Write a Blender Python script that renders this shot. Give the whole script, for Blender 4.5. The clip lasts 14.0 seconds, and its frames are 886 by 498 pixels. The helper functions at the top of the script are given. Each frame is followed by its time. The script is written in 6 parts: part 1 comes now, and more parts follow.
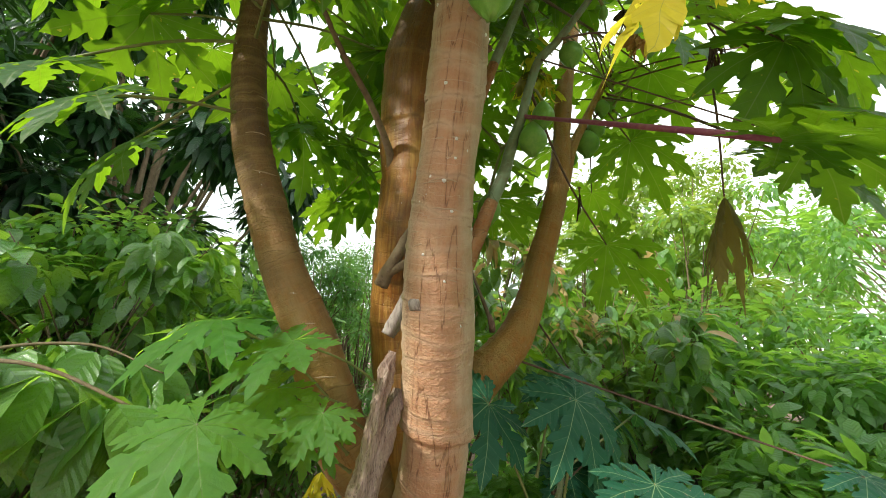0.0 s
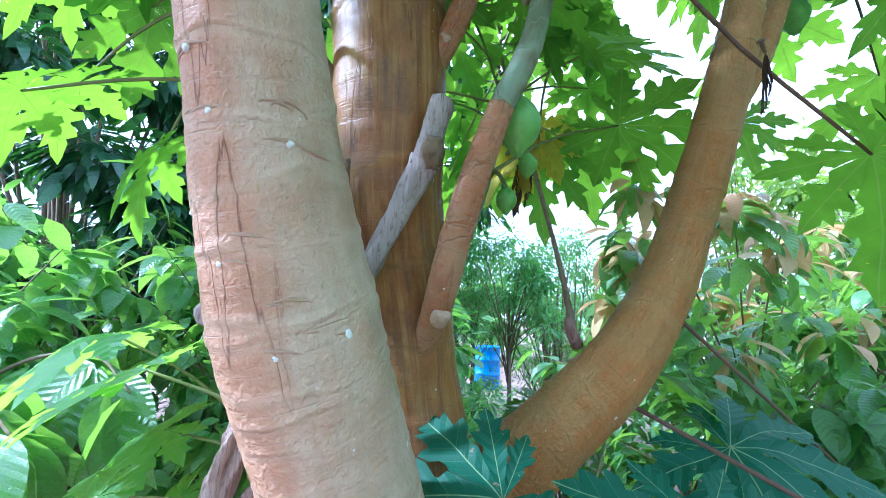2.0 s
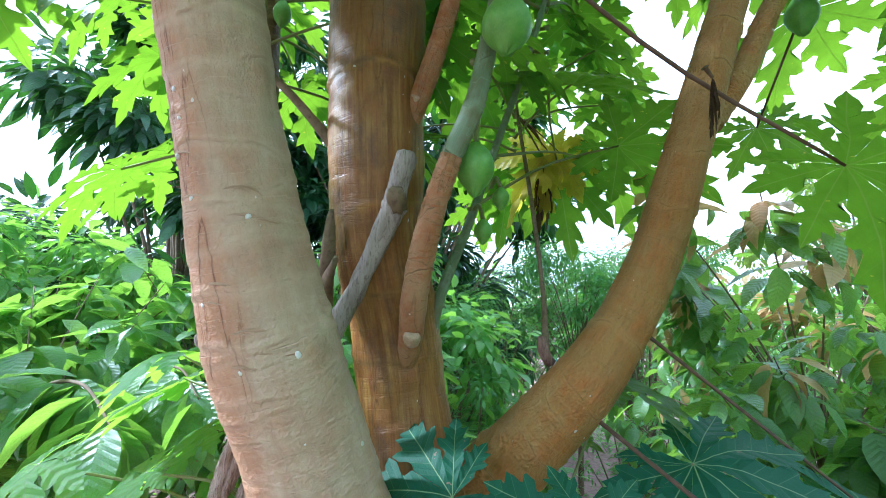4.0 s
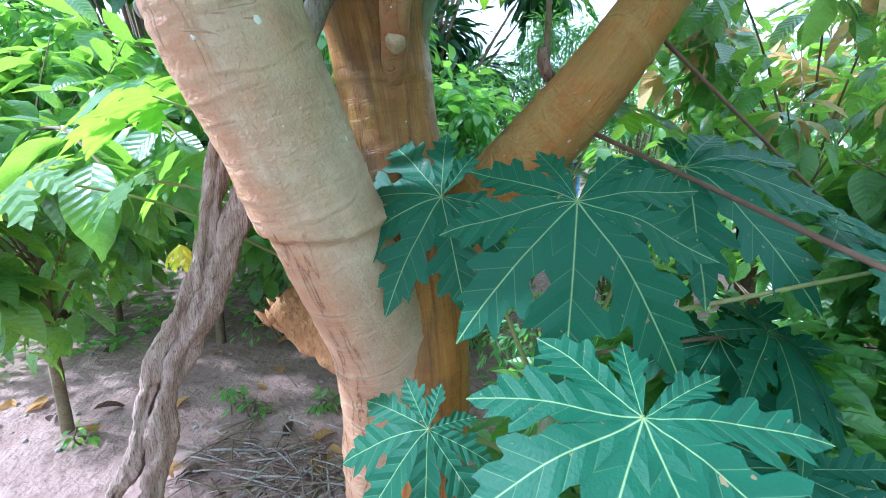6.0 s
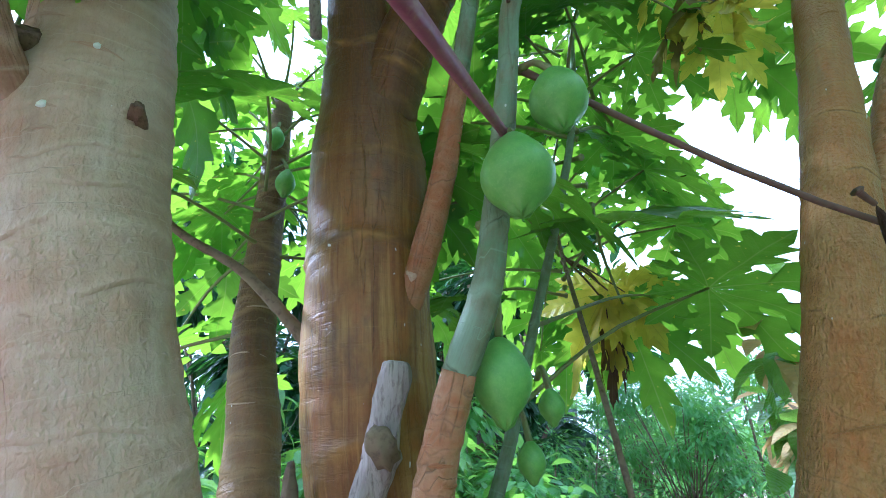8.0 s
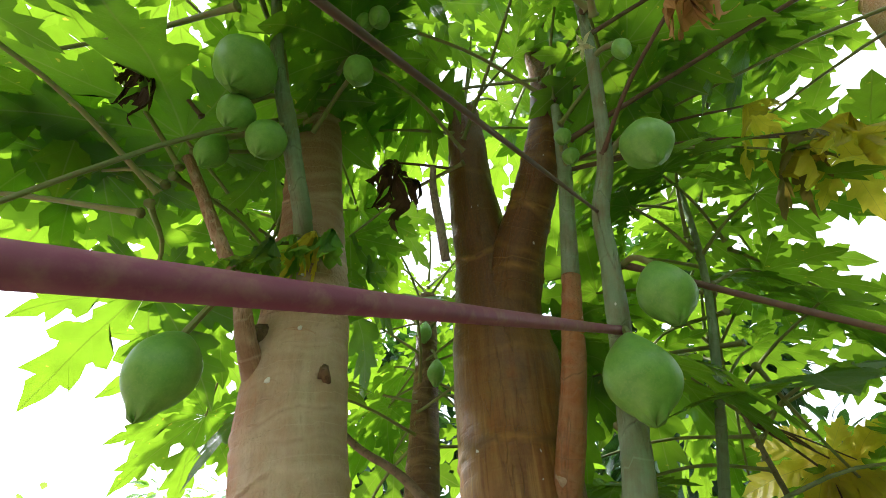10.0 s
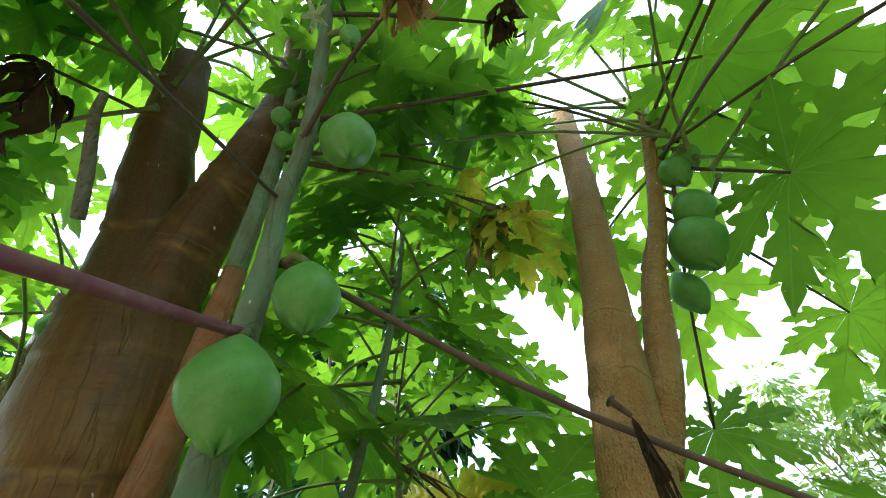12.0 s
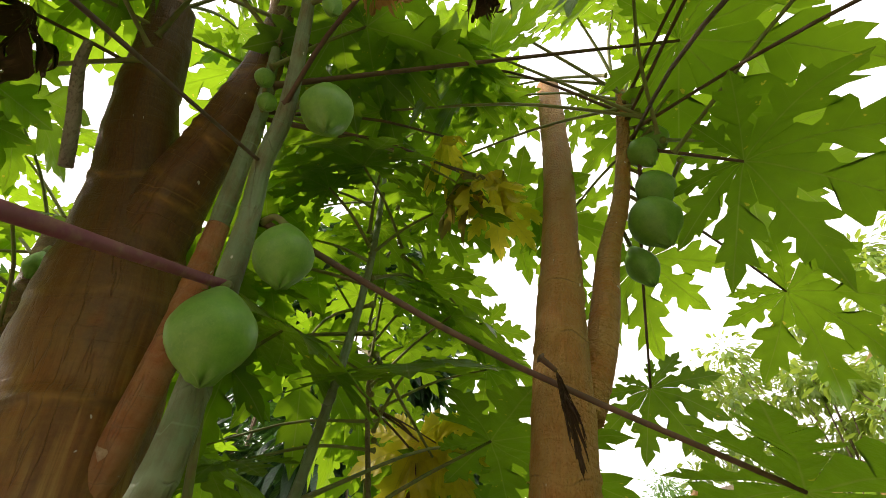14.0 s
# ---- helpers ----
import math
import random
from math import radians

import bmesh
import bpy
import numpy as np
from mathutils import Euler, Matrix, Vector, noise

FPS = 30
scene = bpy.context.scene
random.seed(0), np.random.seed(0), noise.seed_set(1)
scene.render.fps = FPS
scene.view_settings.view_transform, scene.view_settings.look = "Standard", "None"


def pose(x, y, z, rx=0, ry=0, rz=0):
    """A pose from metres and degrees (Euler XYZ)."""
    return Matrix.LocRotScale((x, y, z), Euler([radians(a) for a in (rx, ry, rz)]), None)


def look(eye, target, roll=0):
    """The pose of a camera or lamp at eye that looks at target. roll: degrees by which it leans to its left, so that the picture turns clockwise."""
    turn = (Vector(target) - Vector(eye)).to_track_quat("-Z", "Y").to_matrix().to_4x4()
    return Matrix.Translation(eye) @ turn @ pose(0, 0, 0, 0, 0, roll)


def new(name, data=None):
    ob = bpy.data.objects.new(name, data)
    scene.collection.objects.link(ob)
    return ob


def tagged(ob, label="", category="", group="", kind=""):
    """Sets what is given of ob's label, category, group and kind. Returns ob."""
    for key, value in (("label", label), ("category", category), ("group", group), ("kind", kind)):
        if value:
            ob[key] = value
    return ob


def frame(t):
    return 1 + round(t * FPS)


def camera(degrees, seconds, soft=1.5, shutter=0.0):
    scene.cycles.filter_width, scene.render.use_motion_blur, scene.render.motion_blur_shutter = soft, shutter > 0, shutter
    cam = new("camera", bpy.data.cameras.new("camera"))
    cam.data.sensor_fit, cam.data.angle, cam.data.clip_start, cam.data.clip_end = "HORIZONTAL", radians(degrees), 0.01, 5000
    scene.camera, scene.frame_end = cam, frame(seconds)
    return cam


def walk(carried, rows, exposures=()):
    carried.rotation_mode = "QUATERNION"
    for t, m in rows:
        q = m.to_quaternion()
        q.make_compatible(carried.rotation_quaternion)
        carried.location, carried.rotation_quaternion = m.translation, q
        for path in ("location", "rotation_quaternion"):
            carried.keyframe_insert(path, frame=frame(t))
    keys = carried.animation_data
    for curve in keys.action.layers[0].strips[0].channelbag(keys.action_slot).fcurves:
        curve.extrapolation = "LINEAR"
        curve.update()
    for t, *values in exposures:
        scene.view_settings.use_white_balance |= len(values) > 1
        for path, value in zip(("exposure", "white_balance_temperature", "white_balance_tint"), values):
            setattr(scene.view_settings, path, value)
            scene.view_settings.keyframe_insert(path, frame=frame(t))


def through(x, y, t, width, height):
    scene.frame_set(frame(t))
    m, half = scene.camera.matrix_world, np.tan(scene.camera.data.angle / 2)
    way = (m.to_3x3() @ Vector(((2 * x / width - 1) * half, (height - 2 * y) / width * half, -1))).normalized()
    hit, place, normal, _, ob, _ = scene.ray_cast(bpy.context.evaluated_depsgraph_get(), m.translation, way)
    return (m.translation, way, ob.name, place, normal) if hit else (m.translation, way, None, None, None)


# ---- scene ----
cam = camera(92.1, 14.0, soft=0.9)
PATH = [
    (0, (0.001, 0.0, 1.4), (-0.307, 1.934, 1.804), 2.5),
    (0.5, (0.194, 0.173, 1.437), (-0.497, 2.017, 1.784), 3.6),
    (1, (0.28, 0.358, 1.421), (-0.58, 2.134, 1.744), 3.8),
    (1.5, (0.296, 0.596, 1.434), (-0.773, 2.257, 1.744), 3.0),
    (2, (0.324, 0.757, 1.477), (-0.997, 2.225, 1.791), 2.5),
    (2.2, (0.366, 0.788, 1.504), (-1.042, 2.175, 1.806), 2.8),
    (4.3, (0.574, 0.836, 1.5), (-1.038, 1.973, 1.827), 2.6),
    (4.5, (0.563, 0.838, 1.491), (-1.051, 2.003, 1.678), 3.0),
    (5, (0.542, 0.888, 1.351), (-1.035, 2.103, 1.161), 3.0),
    (5.5, (0.53, 0.905, 1.281), (-0.975, 2.103, 0.735), 2.4),
    (6, (0.545, 0.887, 1.314), (-0.997, 2.055, 0.806), 1.4),
    (6.5, (0.555, 0.881, 1.387), (-1.089, 2.005, 1.206), 0.6),
    (7, (0.474, 0.927, 1.52), (-1.217, 1.979, 1.701), 0.4),
    (7.5, (0.368, 1.031, 1.628), (-1.3, 2.006, 2.144), 0.2),
    (8, (0.413, 1.043, 1.735), (-1.172, 1.888, 2.614), -1.4),
    (8.5, (0.478, 1.056, 1.771), (-1.096, 1.655, 2.85), -1.4),
    (8.7, (0.495, 1.032, 1.754), (-1.085, 1.513, 2.881), -0.3),
    (10.8, (0.539, 1.054, 1.792), (-0.754, 1.153, 3.314), 1.5),
    (11, (0.536, 1.059, 1.797), (-0.733, 1.234, 3.333), 0.1),
    (11.5, (0.501, 1.11, 1.796), (-0.654, 1.696, 3.32), -7.5),
    (12, (0.468, 1.231, 1.801), (-0.416, 2.251, 3.278), -14.6),
    (12.5, (0.476, 1.295, 1.809), (-0.151, 2.585, 3.203), -17.6),
    (13, (0.482, 1.294, 1.807), (-0.088, 2.626, 3.186), -16.9),
    (13.5, (0.494, 1.282, 1.797), (-0.179, 2.563, 3.177), -15.2),
    (14, (0.527, 1.215, 1.763), (-0.44, 2.356, 3.091), -11.8),
]
EXPOSURES = [(0, 0.22, 6400, 6), (0.5, 0.57, 4850, 11), (1.0, 0.98, 4400, 16), (1.5, 1.12, 4400, 15), (2.2, 1.25, 4250, 15), (4.3, 0.95, 4750, 10), (5.5, 1.12, 4650, 12), (6.0, 1.18, 4600, 10), (6.5, 1.05, 4700, 6), (7.0, 0.97, 4650, 7), (7.5, 1.05, 4450, 15), (8.5, 1.28, 4350, 19), (10.8, 0.62, 6300, 14), (11.5, 0.75, 5050, 10), (12, 0.65, 5100, 5), (12.5, 0.48, 5400, 22), (13, 0.42, 5600, 24), (14, 0.26, 6900, 22)]
walk(cam, [(t, look(eye, target, roll)) for t, eye, target, roll in PATH], EXPOSURES)

# ---- world and light ----
SUN_DIR = Vector((-0.58, -0.59, 0.60))
world = bpy.data.worlds.new("world")
scene.world = world
world.use_nodes = True
wn = world.node_tree
sky = wn.nodes.new("ShaderNodeTexSky")
sky.sky_type = "NISHITA"
sky.sun_disc = False
sky.sun_elevation = radians(36)
sky.sun_rotation = radians(225)
sky.air_density, sky.dust_density, sky.ozone_density = 1.0, 5.0, 1.0
wn.nodes["Background"].inputs["Strength"].default_value = 0.12
# thin bright haze and cloud over the blue
co = wn.nodes.new("ShaderNodeTexCoord")
cl = wn.nodes.new("ShaderNodeTexNoise")
cl.inputs["Scale"].default_value, cl.inputs["Detail"].default_value = 2.2, 5.0
wn.links.new(co.outputs["Generated"], cl.inputs["Vector"])
rp = wn.nodes.new("ShaderNodeMapRange")
rp.inputs["From Min"].default_value, rp.inputs["From Max"].default_value, rp.inputs["To Min"].default_value, rp.inputs["To Max"].default_value = 0.3, 0.6, 0.7, 0.97
wn.links.new(cl.outputs["Fac"], rp.inputs["Value"])
mx = wn.nodes.new("ShaderNodeMix")
mx.data_type = "RGBA"
mx.inputs[7].default_value = (14.0, 14.3, 14.6, 1)
wn.links.new(rp.outputs[0], mx.inputs[0])
wn.links.new(sky.outputs[0], mx.inputs[6])
wn.links.new(mx.outputs[2], wn.nodes["Background"].inputs["Color"])
sun = new("sun", bpy.data.lights.new("sun", "SUN"))
sun.data.energy, sun.data.angle, sun.data.color = 4.5, radians(3.0), (1.0, 0.95, 0.86)
sun.matrix_world = look(SUN_DIR * 20, (0, 0, 0))
scene.view_settings.exposure = 0.0


# ---- materials ----
def nodes_of(name):
    m = bpy.data.materials.new(name)
    m.use_nodes = True
    nt = m.node_tree
    return m, nt, nt.nodes["Principled BSDF"], nt.nodes["Material Output"]


def noise_tex(nt, vec, scale, detail=4.0, rough=0.55):
    n = nt.nodes.new("ShaderNodeTexNoise")
    n.inputs["Scale"].default_value, n.inputs["Detail"].default_value, n.inputs["Roughness"].default_value = scale, detail, rough
    if vec:
        nt.links.new(vec, n.inputs["Vector"])
    return n.outputs["Fac"]


def stretch(nt, vec, s):
    m = nt.nodes.new("ShaderNodeVectorMath")
    m.operation = "MULTIPLY"
    nt.links.new(vec, m.inputs[0])
    m.inputs[1].default_value = s
    return m.outputs[0]


def ramp(nt, fac, stops):
    r = nt.nodes.new("ShaderNodeValToRGB")
    e = r.color_ramp.elements
    while len(e) < len(stops):
        e.new(0.5)
    for el, (p, c) in zip(e, stops):
        el.position, el.color = p, (*c, 1) if len(c) == 3 else c
    nt.links.new(fac, r.inputs[0])
    return r.outputs[0]


def grey(a, b):
    return ((a, (0, 0, 0)), (b, (1, 1, 1)))


def mix(nt, fac, a, b, kind="MIX"):
    m = nt.nodes.new("ShaderNodeMix")
    m.data_type, m.blend_type = "RGBA", kind
    for sock, v in ((m.inputs[0], fac), (m.inputs[6], a), (m.inputs[7], b)):
        if isinstance(v, (int, float)):
            sock.default_value = v
        elif isinstance(v, tuple):
            sock.default_value = (*v, 1)
        else:
            nt.links.new(v, sock)
    return m.outputs[2]


def math_node(nt, op, a, b=0.0, c=0.0):
    m = nt.nodes.new("ShaderNodeMath")
    m.operation = op
    for sock, v in zip(m.inputs, (a, b, c)):
        if isinstance(v, (int, float)):
            sock.default_value = v
        else:
            nt.links.new(v, sock)
    return m.outputs[0]


def bump(nt, bsdf, height, strength, dist):
    b = nt.nodes.new("ShaderNodeBump")
    b.inputs["Strength"].default_value, b.inputs["Distance"].default_value = strength, dist
    nt.links.new(height, b.inputs["Height"])
    nt.links.new(b.outputs[0], bsdf.inputs["Normal"])


def uv_of(nt, name):
    u = nt.nodes.new("ShaderNodeUVMap")
    u.uv_map = name
    return u.outputs[0]


def bark(name, tan, pale, rust, streak=0.5, dark=(0.10, 0.055, 0.03), cracks=0.6, ring=0.55, pimple=0.0, band=None, foot=None, top=None, thin=420.0, drip=0.35, sheen=0.3, rough=0.45, grain=1.0, creases=0.0, stain=None):
    """Papaya bark: along[0] is metres round the stem, along[1] metres up it; scar[0] is the distance to the nearest leaf-scar ring."""
    m, nt, bsdf, out = nodes_of(name)
    along, scar = uv_of(nt, "along"), uv_of(nt, "scar")
    zone = noise_tex(nt, stretch(nt, along, (7, 0.9, 1)), 1.0, 3)
    broad = noise_tex(nt, stretch(nt, along, (10, 6, 1)), 1.0, 5, 0.6)
    patch = noise_tex(nt, stretch(nt, along, (17, 13, 1)), 1.0, 6, 0.65)
    fine = noise_tex(nt, stretch(nt, along, (115, 105, 1)), 1.0, 5, 0.65)
    wrinkle = noise_tex(nt, stretch(nt, along, (7, 75, 1)), 1.0, 4, 0.6)
    line = noise_tex(nt, stretch(nt, along, (58, 2.6, 1)), 1.0, 4, 0.6)
    hair = noise_tex(nt, stretch(nt, along, (240, 9, 1)), 1.0, 3)
    speck = noise_tex(nt, stretch(nt, along, (48, 48, 1)), 1.0, 1)
    zone_r = ramp(nt, zone, grey(0.42, 0.58))
    at = nt.nodes.new("ShaderNodeSeparateXYZ")
    nt.links.new(along, at.inputs[0])
    if band:
        shift = math_node(nt, "MULTIPLY_ADD", broad, 0.10, -0.05)
        zone_r = ramp(nt, math_node(nt, "ADD", at.outputs[0], shift), ((band[0] - 0.03, (0, 0, 0)), (band[0] + 0.02, (1, 1, 1)), (band[1] - 0.02, (1, 1, 1)), (band[1] + 0.02, (0, 0, 0))))
    c = mix(nt, ramp(nt, broad, grey(0.38, 0.62)), tan, pale)
    c = mix(nt, math_node(nt, "MULTIPLY", ramp(nt, patch, grey(0.45, 0.66)), math_node(nt, "MULTIPLY_ADD", zone_r, 0.55, 0.42)), c, rust)
    if band:
        c = mix(nt, math_node(nt, "MULTIPLY", zone_r, 0.75), c, rust)
    if foot:
        low = ramp(nt, math_node(nt, "MULTIPLY_ADD", broad, 0.25, math_node(nt, "MULTIPLY", at.outputs[1], 0.5)), ((foot[0], (1, 1, 1)), (foot[1], (0, 0, 0))))
        c = mix(nt, math_node(nt, "MULTIPLY", low, 0.85), c, foot[2])
    c = mix(nt, math_node(nt, "MULTIPLY", ramp(nt, line, grey(0.52, 0.62)), streak), c, tuple(0.55 * v for v in rust))
    c = mix(nt, math_node(nt, "MULTIPLY", ramp(nt, line, ((0.36, (1, 1, 1)), (0.44, (0, 0, 0)))), streak * 0.7), c, tuple(min(1.0, 1.25 * v) for v in pale))
    if stain:
        blot = ramp(nt, noise_tex(nt, stretch(nt, along, (7, 4.5, 1)), 1.0, 5, 0.62), grey(stain[0], stain[0] + 0.10))
        c = mix(nt, math_node(nt, "MULTIPLY", blot, stain[1]), c, stain[2])
    # a second colour mixed in up the stem, full at its upper end
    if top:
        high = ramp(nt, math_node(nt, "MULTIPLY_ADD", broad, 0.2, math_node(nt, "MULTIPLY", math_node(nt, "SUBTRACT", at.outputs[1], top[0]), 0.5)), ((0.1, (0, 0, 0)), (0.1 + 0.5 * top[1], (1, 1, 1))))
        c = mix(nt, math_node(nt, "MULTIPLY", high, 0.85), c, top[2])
    run = noise_tex(nt, stretch(nt, along, (42, 2.6, 1)), 1.0, 5, 0.62)
    c = mix(nt, math_node(nt, "MULTIPLY", math_node(nt, "MULTIPLY", ramp(nt, run, grey(0.50, 0.63)), ramp(nt, broad, grey(0.36, 0.56))), drip), c, tuple(0.5 * v for v in rust))
    c = mix(nt, math_node(nt, "MULTIPLY", ramp(nt, noise_tex(nt, stretch(nt, along, (16, 13, 1)), 1.0, 6, 0.7), grey(0.52, 0.68)), 0.45), c, tuple(0.66 * v for v in tan))
    split = noise_tex(nt, stretch(nt, along, (21, 2.6, 1)), 1.0, 4, 0.5)
    crack = math_node(nt, "MULTIPLY", ramp(nt, split, ((0.487, (0, 0, 0)), (0.5, (1, 1, 1)), (0.513, (0, 0, 0)))), math_node(nt, "MULTIPLY_ADD", zone_r, 0.9, 0.1))
    beside = math_node(nt, "MULTIPLY", ramp(nt, math_node(nt, "MULTIPLY_ADD", fine, 0.04, split), ((0.46, (0, 0, 0)), (0.52, (1, 1, 1)), (0.58, (0, 0, 0)))), zone_r)
    c = mix(nt, math_node(nt, "MULTIPLY", beside, 0.6 * cracks), c, tuple(0.75 * v for v in rust))
    c = mix(nt, math_node(nt, "MULTIPLY", crack, cracks), c, dark)
    c = mix(nt, math_node(nt, "MULTIPLY", ramp(nt, hair, grey(0.55, 0.7)), 0.16 * grain), c, tuple(0.6 * v for v in tan))
    c = mix(nt, math_node(nt, "MULTIPLY", ramp(nt, fine, grey(0.45, 0.8)), 0.22), c, tuple(1.2 * v for v in pale))
    if creases:
        c = mix(nt, math_node(nt, "MULTIPLY", ramp(nt, wrinkle, grey(0.56, 0.68)), 0.45 * creases), c, tuple(0.6 * v for v in tan))
        c = mix(nt, math_node(nt, "MULTIPLY", ramp(nt, wrinkle, ((0.30, (1, 1, 1)), (0.42, (0, 0, 0)))), 0.3 * creases), c, tuple(1.15 * v for v in pale))
    s = nt.nodes.new("ShaderNodeSeparateXYZ")
    nt.links.new(scar, s.inputs[0])
    wob = math_node(nt, "MULTIPLY_ADD", patch, 0.010, -0.005)
    d = math_node(nt, "ABSOLUTE", math_node(nt, "ADD", s.outputs[0], wob))
    part_way = ramp(nt, noise_tex(nt, stretch(nt, along, (12, 26, 1)), 1.0, 3), grey(0.40, 0.58))
    near = math_node(nt, "MAXIMUM", math_node(nt, "SUBTRACT", 1.0, math_node(nt, "MULTIPLY", d, thin)), 0.0)
    near = math_node(nt, "MULTIPLY", math_node(nt, "MULTIPLY", near, s.outputs[1]), part_way)
    halo = math_node(nt, "MAXIMUM", math_node(nt, "SUBTRACT", 1.0, math_node(nt, "MULTIPLY", d, 75.0)), 0.0)
    c = mix(nt, math_node(nt, "MULTIPLY", math_node(nt, "MULTIPLY", halo, s.outputs[1]), 0.65), c, tuple(1.18 * v for v in pale))
    c = mix(nt, math_node(nt, "MULTIPLY", near, ring), c, dark)
    c = mix(nt, math_node(nt, "MULTIPLY", ramp(nt, speck, grey(0.775, 0.79)), 0.8), c, (0.66, 0.64, 0.6))
    nt.links.new(c, bsdf.inputs["Base Color"])
    nt.links.new(math_node(nt, "MULTIPLY_ADD", fine, 0.3, rough), bsdf.inputs["Roughness"])
    bsdf.inputs["Specular IOR Level"].default_value = sheen
    h = math_node(nt, "MULTIPLY_ADD", hair, 0.35 * grain, math_node(nt, "MULTIPLY", fine, 0.4 + pimple))
    h = math_node(nt, "SUBTRACT", h, math_node(nt, "MULTIPLY", crack, 0.6))
    h = math_node(nt, "SUBTRACT", h, math_node(nt, "MULTIPLY", near, 0.9))
    h = math_node(nt, "ADD", h, math_node(nt, "MULTIPLY", patch, 0.6))
    if pimple:
        h = math_node(nt, "ADD", h, math_node(nt, "MULTIPLY", ramp(nt, noise_tex(nt, stretch(nt, along, (110, 110, 1)), 1.0, 1), grey(0.45, 0.65)), pimple))
    if creases:
        h = math_node(nt, "SUBTRACT", h, math_node(nt, "MULTIPLY", ramp(nt, wrinkle, grey(0.52, 0.66)), creases))
    bump(nt, bsdf, h, 0.65, 0.0045)
    return m


def leaf_mat(name, dark, light, through, vein=(0.35, 0.42, 0.16), rough=0.42, trans=0.42, spread=0.5, side=7.0, gloss=0.5, fineness=240.0, blemish=None):
    """A leaf: uv "leaf" is (distance from the midrib, way along it) in leaf lengths."""
    m, nt, bsdf, out = nodes_of(name)
    uv = uv_of(nt, "leaf")
    s = nt.nodes.new("ShaderNodeSeparateXYZ")
    nt.links.new(uv, s.inputs[0])
    w, l = math_node(nt, "ABSOLUTE", s.outputs[0]), s.outputs[1]
    info = nt.nodes.new("ShaderNodeObjectInfo")
    geo = nt.nodes.new("ShaderNodeNewGeometry")
    rnd = math_node(nt, "FRACT", math_node(nt, "ADD", info.outputs["Random"], geo.outputs["Random Per Island"]))
    co = nt.nodes.new("ShaderNodeTexCoord").outputs["Object"]
    blot = noise_tex(nt, co, 7.0, 4)
    fine = noise_tex(nt, co, 60.0, 3)
    c = mix(nt, math_node(nt, "MULTIPLY", rnd, spread), dark, light)
    c = mix(nt, math_node(nt, "MULTIPLY", ramp(nt, blot, grey(0.4, 0.75)), 0.5), c, light)
    mid = math_node(nt, "MAXIMUM", math_node(nt, "SUBTRACT", 1.0, math_node(nt, "MULTIPLY", w, fineness)), 0.0)
    wave = math_node(nt, "FRACT", math_node(nt, "MULTIPLY", math_node(nt, "SUBTRACT", l, math_node(nt, "MULTIPLY", w, 0.9)), side))
    tri = math_node(nt, "ABSOLUTE", math_node(nt, "SUBTRACT", wave, 0.5))
    sv = math_node(nt, "MAXIMUM", math_node(nt, "SUBTRACT", 1.0, math_node(nt, "MULTIPLY", tri, 30.0)), 0.0)
    veins = math_node(nt, "MAXIMUM", mid, math_node(nt, "MULTIPLY", math_node(nt, "MULTIPLY", sv, 0.32), ramp(nt, l, grey(0.2, 0.34))))
    c = mix(nt, veins, c, vein)
    spot = ramp(nt, noise_tex(nt, co, 16.0, 2), grey(0.71, 0.74))
    if blemish:
        c = mix(nt, math_node(nt, "MULTIPLY", spot, 0.8), c, blemish)
    nt.links.new(c, bsdf.inputs["Base Color"])
    bsdf.inputs["Specular IOR Level"].default_value = gloss
    nt.links.new(math_node(nt, "MULTIPLY_ADD", fine, 0.25, rough - 0.1), bsdf.inputs["Roughness"])
    bump(nt, bsdf, math_node(nt, "ADD", math_node(nt, "MULTIPLY", fine, 0.3), math_node(nt, "MULTIPLY", tri, 0.9)), 0.6, 0.007)
    tr = nt.nodes.new("ShaderNodeBsdfTranslucent")
    tc = mix(nt, math_node(nt, "MULTIPLY", rnd, spread), through, tuple(min(1.0, 1.35 * v) for v in through))
    tc = mix(nt, math_node(nt, "MULTIPLY", ramp(nt, blot, grey(0.35, 0.7)), 0.45), tc, tuple(0.55 * v for v in through))
    tc = mix(nt, math_node(nt, "MULTIPLY", veins, 0.7), tc, tuple(0.4 * v for v in through))
    if blemish:
        tc = mix(nt, math_node(nt, "MULTIPLY", spot, 0.8), tc, tuple(min(1.0, 1.6 * v) for v in blemish))
    nt.links.new(tc, tr.inputs["Color"])
    mx = nt.nodes.new("ShaderNodeMixShader")
    mx.inputs[0].default_value = trans
    nt.links.new(bsdf.outputs[0], mx.inputs[1])
    nt.links.new(tr.outputs[0], mx.inputs[2])
    nt.links.new(mx.outputs[0], out.inputs["Surface"])
    return m


def rough_mat(name, c1, c2, c3, scale=20.0, rough=0.8, relief=0.5, dist=0.004, squash=(1, 1, 1), spec=0.3):
    m, nt, bsdf, out = nodes_of(name)
    co = stretch(nt, nt.nodes.new("ShaderNodeTexCoord").outputs["Object"], squash)
    a, b = noise_tex(nt, co, scale, 5, 0.6), noise_tex(nt, co, scale * 4.7, 4, 0.6)
    c = mix(nt, ramp(nt, a, grey(0.35, 0.65)), c1, c2)
    c = mix(nt, ramp(nt, b, grey(0.5, 0.8)), c, c3)
    nt.links.new(c, bsdf.inputs["Base Color"])
    nt.links.new(math_node(nt, "MULTIPLY_ADD", b, 0.2, rough - 0.1), bsdf.inputs["Roughness"])
    bsdf.inputs["Specular IOR Level"].default_value = spec
    bump(nt, bsdf, math_node(nt, "ADD", a, math_node(nt, "MULTIPLY", b, 0.5)), relief, dist)
    return m


